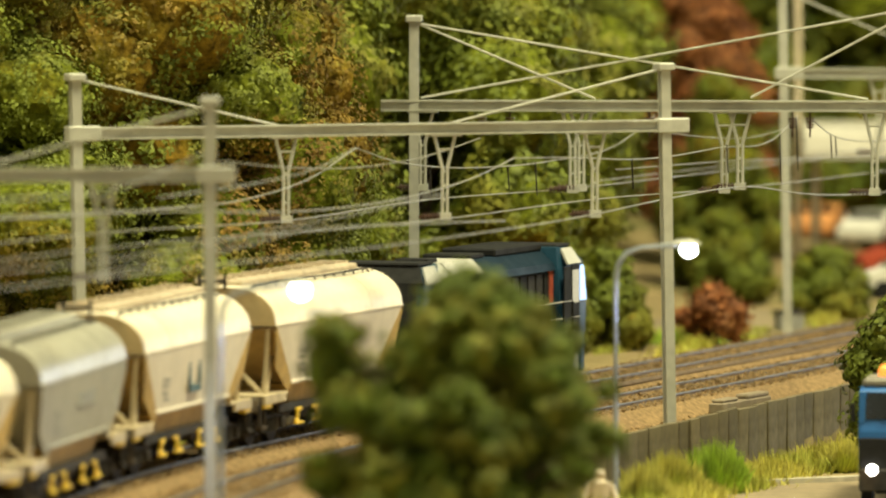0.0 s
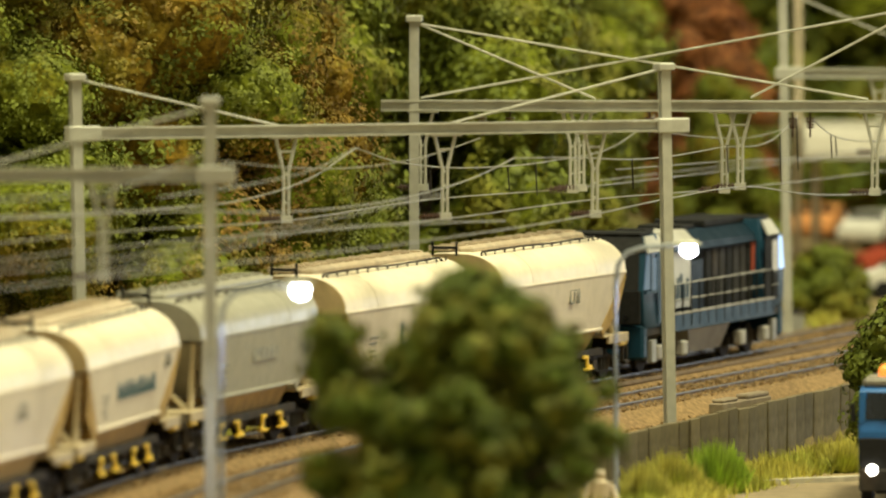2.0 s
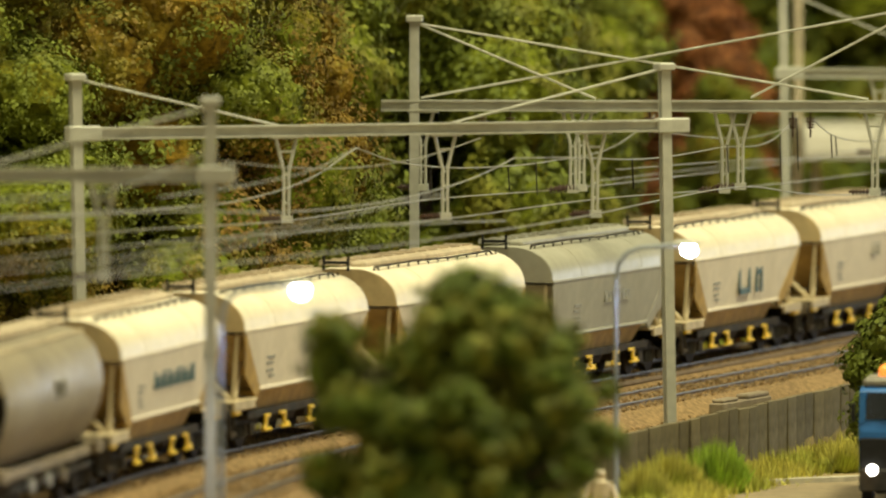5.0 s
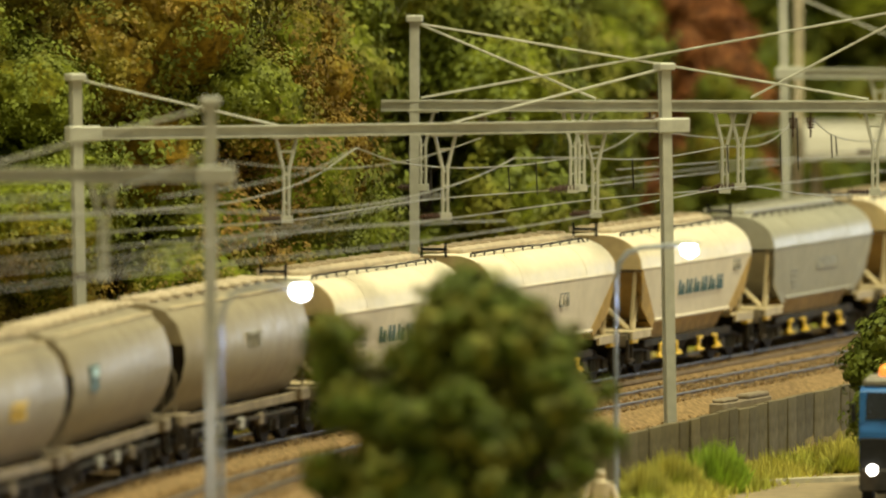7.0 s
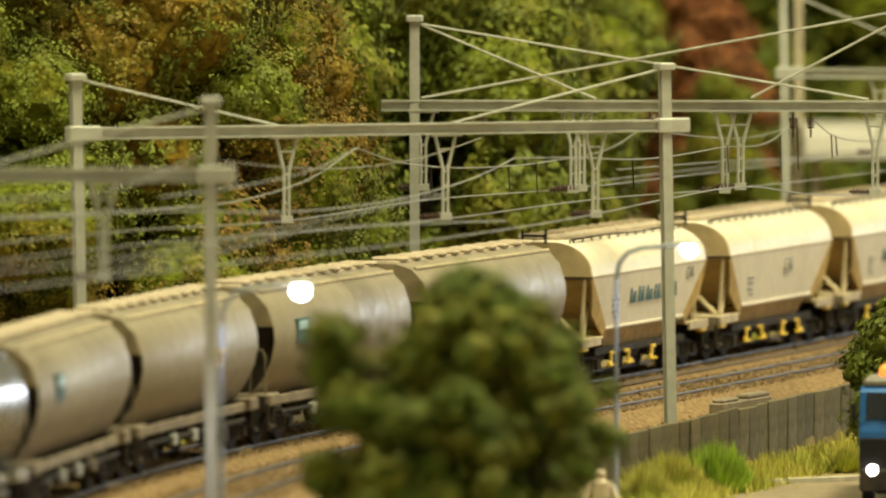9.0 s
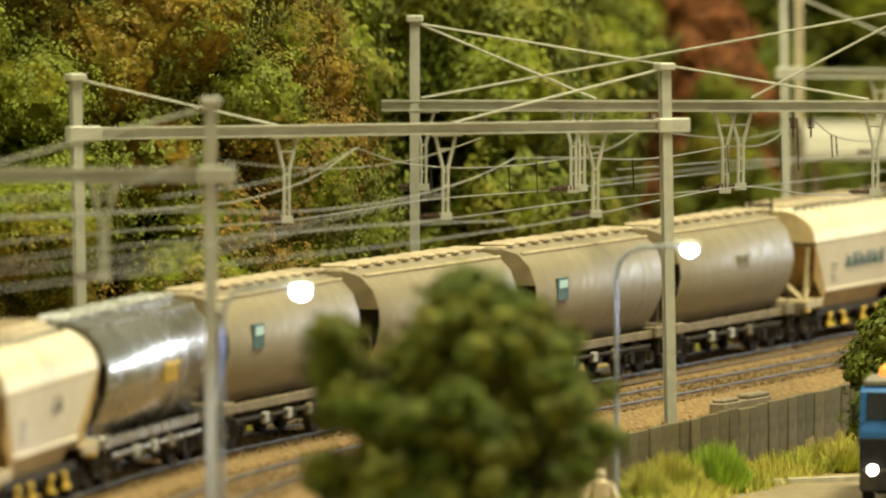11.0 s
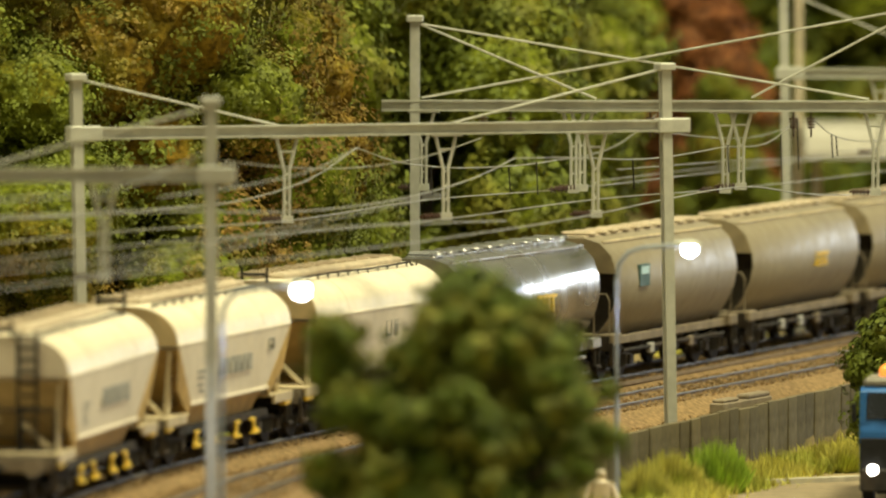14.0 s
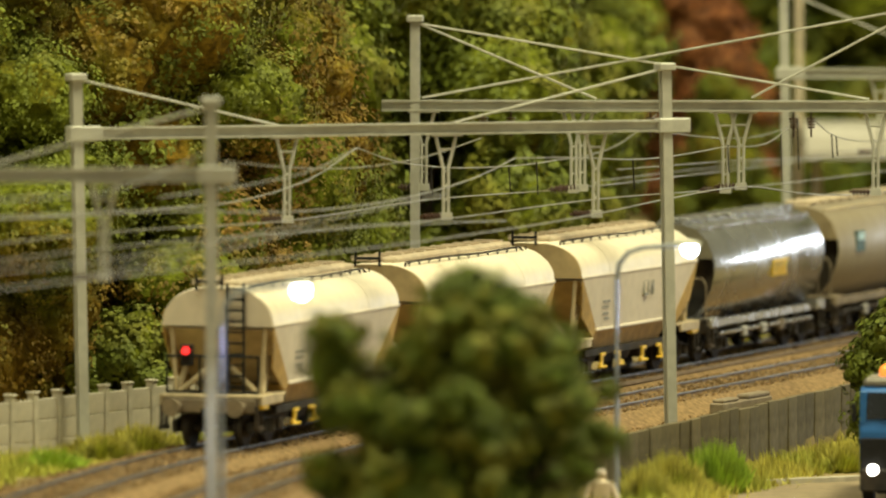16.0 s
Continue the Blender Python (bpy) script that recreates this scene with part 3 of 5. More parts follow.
BUSH = make_tree("bush", "round olive green bush beside the track", "bush", 3.4, 2.2, LEAF_DEEP, LEAF_CORE, 20000, 0.085, 11, 0.12, 16, clump=0.2, group="bushes by the line")
place(BUSH, 12.75, 323, turn=0, scale=0.7)
copy_at(BUSH, 9.9, 333, turn=90, scale=0.75)
copy_at(BUSH, 4.8, 306, turn=40, scale=0.9)
copy_at(BUSH, 16.4, 318, turn=140, scale=0.8)
copy_at(BUSH, -8.9, 268.5, turn=120, scale=0.95)
RED_BUSH = make_tree("bush", "thin rust red bush in the grass", "bush", 1.9, 1.25, LEAF_RED, CORE_RED, 1900, 0.09, 12, 0.2, 12, clump=0.16)
place(RED_BUSH, 8.5, 308.5)


def tuft(name, label, mat, at, radius, tall, count, seed, group=""):
    """A clump of grass: thin blades fanning out of the ground."""
    rng = np.random.default_rng(seed)
    vs, fs = [], []
    for i in range(count):
        r, a = radius * math.sqrt(rng.uniform()), rng.uniform(0, 6.283)
        x, y = r * math.cos(a), r * math.sin(a)
        h = tall * rng.uniform(0.35, 1.0) * math.sqrt(max(0.05, 1 - 0.85 * (r / radius) ** 2))
        lx, ly = x * 0.35 + rng.normal() * 0.1, y * 0.35 + rng.normal() * 0.1
        w = rng.uniform(0.018, 0.04)
        tx, ty = -math.sin(a * 3) * w, math.cos(a * 3) * w
        k = len(vs)
        vs += [(x - tx, y - ty, -0.05), (x + tx, y + ty, -0.05), (x + lx * 0.5 + tx * .7, y + ly * 0.5 + ty * .7, h * 0.6), (x + lx, y + ly, h)]
        fs += [(k, k + 1, k + 2), (k, k + 2, k + 3)]
    me = bpy.data.meshes.new(name)
    me.from_pydata([tuple(c * U for c in v) for v in vs], [], fs)
    me.materials.append(mat)
    ob = new(name, me)
    ob.location = V(*at)
    return tagged(ob, label, "grass", group, "stuff")


def grass_strip(seed, s0, s1, o0, o1, z, count, tall, label):
    rng = np.random.default_rng(seed)
    vs, fs = [], []
    clumps = [(rng.uniform(s0, s1), rng.uniform(o0, o1), rng.uniform(0.3, 1.0)) for _ in range(max(8, count // 130))]
    for i in range(count):
        s, o, big = clumps[rng.integers(len(clumps))]
        x, y, _ = beside(s + rng.normal() * 0.55, o + rng.normal() * 0.25)
        h, a, w = tall * big * rng.uniform(0.5, 1.2), rng.uniform(0, 6.283), rng.uniform(0.02, 0.045)
        lx, ly = rng.normal() * 0.14, rng.normal() * 0.14
        k = len(vs)
        vs += [(x - w * math.cos(a), y - w * math.sin(a), z - 0.05), (x + w * math.cos(a), y + w * math.sin(a), z - 0.05), (x + lx, y + ly, z + h)]
        fs.append((k, k + 1, k + 2))
    me = bpy.data.meshes.new("dry_grass")
    me.from_pydata([tuple(c * U for c in v) for v in vs], [], fs)
    me.materials.append(GRASS_DRY)
    tagged(new("dry_grass", me), label, "grass", kind="stuff")


grass_strip(1, -24, 26, -10.6, -8.6, LOW, 30000, 0.6, "yellow dry grass below the plank fence")
grass_strip(2, -32, -6, 3.4, 5.9, -0.52, 7000, 0.5, "yellow dry grass along the concrete fence")
grass_strip(3, 18, 60, 3.0, 7.5, -0.5, 3000, 0.5, "dry grass on the far side of the track")
GREEN = tuft("grass_tuft", "bright green grass tuft below the fence", GRASS_LUSH, (7.25, 259.8, LOW), 0.72, 1.65, 3000, 21, "green tufts")
tuft("grass_tuft", "bright green grass tuft by the concrete fence", GRASS_LUSH, (-10.2, 251.5, -0.55), 0.75, 0.75, 900, 22, "green tufts")
tuft("grass_tuft", "pale green grass tuft on the verge", GRASS_LUSH, (7.3, 310, -0.55), 1.3, 0.6, 700, 23, "green tufts")
tuft("grass_tuft", "tall yellow grass tuft below the fence", GRASS_DRY, (6.0, 258.0, LOW), 0.7, 1.5, 2600, 24, "yellow tufts")
tuft("grass_tuft", "tall yellow grass tuft below the fence", GRASS_DRY, (5.2, 254.5, LOW), 0.6, 1.4, 2200, 25, "yellow tufts")
tuft("grass_tuft", "yellow grass tuft beside the truck", GRASS_DRY, (11.0, 268.5, LOW), 0.6, 0.95, 2000, 26, "yellow tufts")
tuft("grass_tuft", "yellow grass tuft by the concrete fence", GRASS_DRY, (-9.0, 255.4, -0.55), 0.7, 0.9, 1800, 27, "yellow tufts")
tuft("grass_tuft", "yellow grass tuft by the concrete fence", GRASS_DRY, (-8.1, 258.0, -0.55), 0.7, 0.95, 1800, 28, "yellow tufts")


# ---- rolling stock; x points forward, z = 0 on the rails ----
def wheelset_mesh():
    bm = bmesh.new()
    for y in (-0.75, 0.75):
        rod(bm, (0, y - 0.065, 0), (0, y + 0.065, 0), 0.46, 20)
        rod(bm, (0, y - 0.1 * (1 if y > 0 else -1), 0), (0, y - 0.12 * (1 if y > 0 else -1), 0), 0.50, 20)
    rod(bm, (0, -1.02, 0), (0, 1.02, 0), 0.09, 10)
    return mesh_of(bm, "wheelset", STEEL, True)


WHEELSET = wheelset_mesh()


def bogie(parent, x, base, side_mat):
    bm = bmesh.new()
    for y in (-1.02, 1.02):
        prof = [(-base / 2 - 0.45, 0.62), (-base / 2 - 0.4, 0.36), (-base / 2 + 0.35, 0.36), (-0.55, 0.30), (0.55, 0.30), (base / 2 - 0.35, 0.36), (base / 2 + 0.4, 0.36),
                (base / 2 + 0.45, 0.62), (0.6, 0.78), (-0.6, 0.78)]
        loft(bm, [[(px, y - 0.06, pz) for px, pz in prof], [(px, y + 0.06, pz) for px, pz in prof]])
        for k in (-1, 1):
            box(bm, k * base / 2 - 0.17, k * base / 2 + 0.17, y - 0.16, y + 0.16, 0.36, 0.66, bevel=0.03)
        for k in (-0.28, 0, 0.28):
            rod(bm, (k, y * 1.07, 0.34), (k, y * 1.07, 0.70), 0.09, 8)
    box(bm, -0.25, 0.25, -1.0, 1.0, 0.5, 0.8)
    b = part("bogie", bm, side_mat, parent, at=(x, 0, 0))
    for k in (-base / 2, base / 2):
        w = new("wheelset", WHEELSET)
        w.parent = b
        w.location = V(k, 0, 0.46)
    return b


def buffers(parent, sign, at):
    for y in (-0.875, 0.875):
        bm = bmesh.new()
        rod(bm, (0, y, 1.06), (sign * 0.36, y, 1.06), 0.12, 10)
        rod(bm, (sign * 0.34, y, 1.06), (sign * 0.62, y, 1.06), 0.085, 10)
        rod(bm, (sign * 0.60, y, 1.06), (sign * 0.66, y, 1.06), 0.24, 14)
        part("buffer", bm, DUSTY, parent, at=(at, 0, 0))
    bm = bmesh.new()
    rod(bm, (0, 0, 1.0), (sign * 0.62, 0, 0.98), 0.07, 8)
    part("coupling", bm, BLACK, parent, at=(at, 0, 0))


def ladder_bm(x, y0, y1, z0, z1, steps):
    bm = bmesh.new()
    for y in (y0, y1):
        rod(bm, (x, y, z0), (x, y, z1), 0.04, 6)
    for i in range(steps):
        z = z0 + (z1 - z0) * (i + 0.5) / steps
        rod(bm, (x, y0, z), (x, y1, z), 0.03, 6)
    return bm


HALF, WIDE = 5.38, 1.53      # half length and half width of the hopper's box at the eaves
EAVE, LEDGE, CROWN = 3.12, 1.56, 4.16


def build_hopper(paint, roof_paint, label, marks, tail=False):
    """Bogie hopper wagon with a rounded roof, sides that lean in, sloped ends and end platforms."""
    w = thing("hopper_wagon", Matrix.Identity(4), label, "freight wagon", "wagons of the train")
    # upper box with the arched roof
    arch = [(WIDE, EAVE)] + [(WIDE * math.cos(u) ** 0.8, EAVE + (CROWN - EAVE) * math.sin(u) ** 0.9) for u in np.linspace(0.25, 1.35, 7)]
    ring = [(y, z) for y, z in arch] + [(-y, z) for y, z in reversed(arch)]
    bm = bmesh.new()
    loft(bm, [[(x, y * k, EAVE + (z - EAVE) * k2) for y, z in ring] for x, k, k2 in ((-HALF, 1, 0.97), (-HALF + 0.06, 1, 1), (HALF - 0.06, 1, 1), (HALF, 1, 0.97))])
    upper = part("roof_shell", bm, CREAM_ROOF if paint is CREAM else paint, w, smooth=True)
    for x in (-HALF + 2.6, HALF - 2.6):
        bm = bmesh.new()
        loft(bm, [[(x + dx, y * 1.003, EAVE + (z - EAVE) * 1.005 + 0.004) for y, z in ring] for dx in (-0.04, 0.04)])
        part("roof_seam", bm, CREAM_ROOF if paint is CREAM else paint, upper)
    # eave moulding: a thin fold in the sheet
    for y in (-WIDE, WIDE):
        bm = boxes((-HALF - 0.01, HALF + 0.01, y - 0.018, y + 0.018, EAVE - 0.015, EAVE + 0.06), bevel=0.012)
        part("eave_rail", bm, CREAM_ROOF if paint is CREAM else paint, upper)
    # the end wall above the eave; cream ones but the tail's carry painted shade
    for sx in (-1, 1):
        bm = bmesh.new()
        loft(bm, [[(sx * (HALF + dx), y * 0.985, EAVE + (z - EAVE) * 0.955) for y, z in ring] for dx in (0.0, 0.025)])
        part("end_wall", bm, (CREAM if tail and sx < 0 else END_CREAM) if paint is CREAM else paint, upper, "end wall, tinted tan for shade on most cream wagons")
    # lower box, four sloped walls
    lo = HALF - 1.75
    top = [(-HALF + 0.06, -WIDE), (HALF - 0.06, -WIDE), (HALF - 0.06, WIDE), (-HALF + 0.06, WIDE)]
    low = [(-lo, -1.34), (lo, -1.34), (lo, 1.34), (-lo, 1.34)]
    bm = bmesh.new()
    loft(bm, [[(x, y, EAVE - 0.02) for x, y in top], [(x, y, LEDGE) for x, y in low]])
    hull = part("hull", bm, paint, w)
    bm = boxes((-lo - 0.05, lo + 0.05, -1.40, -1.28, LEDGE - 0.05, LEDGE + 0.05), (-lo - 0.05, lo + 0.05, 1.28, 1.40, LEDGE - 0.05, LEDGE + 0.05), bevel=0.03)
    part("ledge", bm, paint, hull)
    # side wall overhang: the side sheets run past the sloped ends as gussets
    for y in (-1, 1):
        for sx in (-1, 1):
            bm = bmesh.new()
            tri = [(sx * (HALF - 0.06), (WIDE + 0.008) * y, EAVE - 0.03), (sx * (lo - 0.05), 1.352 * y, LEDGE), (sx * (lo + 0.25), 1.34 * y, 1.36), (sx * (HALF - 0.35), 1.40 * y, 2.0), (sx * (HALF - 0.03), WIDE * y, 2.95)]
            loft(bm, [[(a, b, c) for a, b, c in tri], [(a, b - 0.05 * y, c) for a, b, c in tri]])
            # gussets of cream wagons are browner than the side sheets
            part("end_gusset", bm, CREAM_BROWN if paint is CREAM else paint, w)
    # sloped ends; cream ones take a shade-browned cream, lighter on the tail
    for sx in (-1, 1):
        bm = bmesh.new()
        quad = [(HALF - 0.05, -1.43, EAVE - 0.09), (HALF - 0.05, 1.43, EAVE - 0.09), (lo + 0.01, 1.28, LEDGE), (lo + 0.01, -1.28, LEDGE)]
        loft(bm, [[(sx * a, b, c) for a, b, c in quad], [(sx * (a + 0.03), b, c) for a, b, c in quad]])
        part("end_slope", bm, (TAIL_CREAM if tail and sx < 0 else SHADE_CREAM) if paint is CREAM else paint, w, "sloped end, browned by dust and painted shade on cream wagons")
    # lower chutes
    bm = bmesh.new()
    loft(bm, [[(-lo, -1.22, LEDGE - 0.04), (lo, -1.22, LEDGE - 0.04), (lo, 1.22, LEDGE - 0.04), (-lo, 1.22, LEDGE - 0.04)],
              [(-lo + 0.7, -1.05, 0.92), (lo - 0.7, -1.05, 0.92), (lo - 0.7, 1.05, 0.92), (-lo + 0.7, 1.05, 0.92)]])
    part("chute_body", bm, CREAM_BROWN, w, "brown weathered discharge chutes")
    for x in (-2.4, -0.8, 0.8, 2.4):
        bm = bmesh.new()
        loft(bm, [[(x - 0.55, -0.9, 0.95), (x + 0.55, -0.9, 0.95), (x + 0.55, 0.9, 0.95), (x - 0.55, 0.9, 0.95)],
                  [(x - 0.3, -0.75, 0.5), (x + 0.3, -0.75, 0.5), (x + 0.3, 0.75, 0.5), (x - 0.3, 0.75, 0.5)]])
        part("chute", bm, FRAME, w)
    for x, k in ((-2.9, 1), (-1.3, -1), (0.9, 1), (2.6, -1)):
        bm = boxes((x - 0.07, x + 0.07, -1.32, -1.24, 0.52, 0.85), (min(x, x - 0.3 * k), max(x, x - 0.3 * k), -1.34, -1.26, 0.48, 0.58), (min(x, x + 0.36 * k), max(x, x + 0.36 * k), -1.31, -1.24, 0.76, 0.86), bevel=0.02)
        part("lever", bm, YELLOW, w, "yellow discharge lever")
        part("lever_plate", boxes((x - 0.3, x + 0.3, -1.38, -1.24, 0.42, 0.5), bevel=0.03), YELLOW, w, "yellow lever plate")
    # frame and platforms
    bm = boxes((-5.95, 5.95, -0.35, 0.35, 0.85, 1.2), (-5.98, -5.87, -1.3, 1.3, 0.85, 1.3), (5.87, 5.98, -1.3, 1.3, 0.85, 1.3), (-4.2, 4.2, -1.22, -1.08, 0.78, 1.0), (-4.2, 4.2, 1.08, 1.22, 0.78, 1.0), bevel=0.02)
    part("underframe", bm, FRAME, w)
    for sx in (-1, 1):
        bm = boxes(*[(min(sx * 3.9, sx * 5.98), max(sx * 3.9, sx * 5.98), -1.38, 1.38, 1.28, 1.36)], bevel=0.02)
        box(bm, min(sx * 4.2, sx * 5.95), max(sx * 4.2, sx * 5.95), -1.42, -1.32, 1.1, 1.36, bevel=0.02)
        box(bm, min(sx * 4.2, sx * 5.95), max(sx * 4.2, sx * 5.95), 1.32, 1.42, 1.1, 1.36, bevel=0.02)
        part("platform", bm, BEIGE, w, "dusty beige end platform")
        for y in (-1.15, 1.15):
            bm = bmesh.new()
            rod(bm, (sx * 5.3, y, 1.3), (sx * 5.3, y * 1.12, EAVE - 0.05), 0.06, 8)
            rod(bm, (sx * 5.2, y, 1.35), (sx * 4.45, y * 0.95, 2.35), 0.085, 8)
            rod(bm, (sx * 5.3, y * 0.95, 1.36), (sx * 5.15, y * 0.2, 2.1), 0.075, 8)
            part("stanchion", bm, BEIGE, w)
        for y in (-1.3, 1.3):
            bm = boxes((sx * 5.9 - 0.2, sx * 5.9 + 0.2, y - 0.1, y + 0.1, 0.45, 0.55), (sx * 5.9 - 0.22, sx * 5.9 - 0.16, y - 0.05, y + 0.05, 0.5, 1.1),
                       (sx * 5.9 + 0.16, sx * 5.9 + 0.22, y - 0.05, y + 0.05, 0.5, 1.1), bevel=0.015)
            part("step", bm, FRAME, w)
            part("grab_handle", boxes((sx * 5.6 - 0.3, sx * 5.6 + 0.3, y - 0.1, y + 0.1, 0.98, 1.14), bevel=0.04), YELLOW, w, "yellow handle")
        buffers(w, sx, sx * 5.97)
        if tail and sx < 0:
            bm = rods(*[((-5.8, y, 1.4), (-5.8, y, 2.35)) for y in (-1.25, -0.45, 0.35, 1.25)], *[((-5.8, -1.25, z), (-5.8, 1.25, z)) for z in (1.42, 2.35)], r=0.036)
            part("end_rail", bm, BLACK, w)
        part("end_beam", boxes((min(sx * 5.95, sx * 6.02), max(sx * 5.95, sx * 6.02), -1.28, 1.28, 0.9, 1.26), bevel=0.02), DUSTY, w, "dusty brown end beam")
        bogie(w, sx * 4.55, 1.8, FRAME)
    if tail:
        part("ladder", ladder_bm(-HALF - 0.12, -0.75, -0.3, 1.4, 4.25, 10), BLACK, w)
        bm = bmesh.new()
        rod(bm, (-5.9, 0.68, 2.5), (-6.02, 0.68, 2.5), 0.10, 14)
        part("tail_lamp", bm, RED_LAMP, w, "lit red tail lamp")
        part("lamp_box", boxes((-5.92, -5.75, 0.52, 0.84, 2.1, 2.66), bevel=0.03), BLACK, w)
    # roof walkway, hatches, handrail
    bm = boxes((-HALF + 0.1, HALF - 0.1, 0.15, 0.75, CROWN + 0.02, CROWN + 0.09), bevel=0.01)
    for i in range(12):
        box(bm, -HALF + 0.4 + i * 0.93, -HALF + 0.62 + i * 0.93, 0.05, 0.85, CROWN + 0.08, CROWN + 0.15)
    part("walkway", bm, roof_paint, w, "dusty roof walkway")
    bm = boxes((-HALF + 0.5, HALF - 0.5, -0.42, 0.02, CROWN - 0.06, CROWN + 0.13), bevel=0.06)
    part("hatch", bm, roof_paint, w)
    bm = bmesh.new()
    y = -0.80
    zr = CROWN - 0.02
    tube(bm, [(-HALF + 0.1, y, zr - 0.15), (-HALF + 0.2, y, zr + 0.02), (-2.0, y, zr + 0.04), (1.0, y, zr - 0.0), (HALF - 1.0, y, zr + 0.03), (HALF - 0.6, y, zr - 0.13)], 0.032, 5)
    for i in range(13):
        x = -HALF + 0.5 + i * 0.82
        rod(bm, (x, y, CROWN - 0.24), (x, y, zr + 0.02), 0.026, 5)
    part("roof_rail", bm, FRAME, w, "thin dark roof handrail")
    bm = rods(((-HALF - 0.1, -0.15, CROWN - 0.1), (-HALF - 0.1, -0.15, CROWN + 0.30)), ((-HALF - 0.1, 0.55, CROWN - 0.1), (-HALF - 0.1, 0.55, CROWN + 0.3)),
              ((-HALF - 0.1, -0.15, CROWN + 0.12), (-HALF - 0.1, 0.55, CROWN + 0.12)), r=0.04)
    part("end_hoop", bm, BLACK, w)
    # markings lie on the leaning side sheet
    lean = (WIDE - 1.34) / (EAVE - LEDGE)
    for kind, x, z, size in marks:
        y = -(WIDE - lean * (EAVE - z)) - 0.012
        if kind == "bars":
            bm = bmesh.new()
            for i in range(6):
                a = x - 3.1 * size + i * size * 1.05
                box(bm, a, a + size * 0.28, y - 0.012, y + 0.03, z - size * 0.35, z + size * 0.35)
                box(bm, a + size * 0.46, a + size * 0.74, y - 0.012, y + 0.03, z - size * 0.35, z + size * (0.35 if i % 2 else 0.1))
            part("lettering", bm, GREEN_INK, w, "green bars of writing")
        else:
            bm = bmesh.new()
            h = size / 2
            wd = h * {"mark": 1.9, "logo": 2.1, "plate": 6.5}[kind]
            if kind == "plate":
                for i in range(6):
                    a = x - wd + i * wd / 3
                    box(bm, a, a + wd * 0.27, y - 0.012, y + 0.03, z - h, z + h * (0.7 if i % 2 else 1.0))
            else:
                t = size * 0.15
                box(bm, x - wd, x - wd + t, y - 0.012, y + 0.02, z - h, z + h)
                box(bm, x - wd, x + wd, y - 0.012, y + 0.02, z + h - t, z + h)
                box(bm, x - wd, x - 0.1 * wd, y - 0.012, y + 0.02, z - h, z - h + t)
                box(bm, x - 0.1 * wd - t / 2, x - 0.1 * wd + t / 2, y - 0.012, y + 0.02, z - h, z + h)
                box(bm, x + 0.45 * wd, x + 0.45 * wd + t, y - 0.012, y + 0.02, z - h, z + h)
                box(bm, x + wd - t, x + wd, y - 0.012, y + 0.02, z - h, z + h)
                box(bm, x + 0.45 * wd, x + wd, y - 0.012, y + 0.02, z - 0.1 * h, z - 0.1 * h + t)
            part("marking", bm, GREEN_INK if kind == "logo" else GREY_INK, w, "dark rectangular owner's mark" if kind != "plate" else "faded grey lettering panel")
    for i, (x, z) in enumerate(((-2.9, 2.35), (-2.9, 2.2), (-2.8, 2.0), (-2.6, 1.85))):
        y = -(WIDE - lean * (EAVE - z))
        part("marking", boxes((x - 0.35, x + 0.3 - 0.08 * i, y - 0.014, y + 0.02, z - 0.035, z + 0.035)), GREY_INK, w, "small grey data lines")
    return w


def barrel(x, k, kz=1.0):
    """Cross-section of the silo wagon: broad shoulders, full sides, drawn in below."""
    pts = [(0.42, 4.12), (0.9, 3.98), (1.25, 3.62), (1.43, 3.1), (1.46, 2.7), (1.36, 2.2), (1.12, 1.7), (0.82, 1.32), (0.5, 1.14)]
    ring = pts + [(-y, z) for y, z in reversed(pts)]
    return [(x, y * k, 2.6 + (z - 2.6) * kz) for y, z in ring]


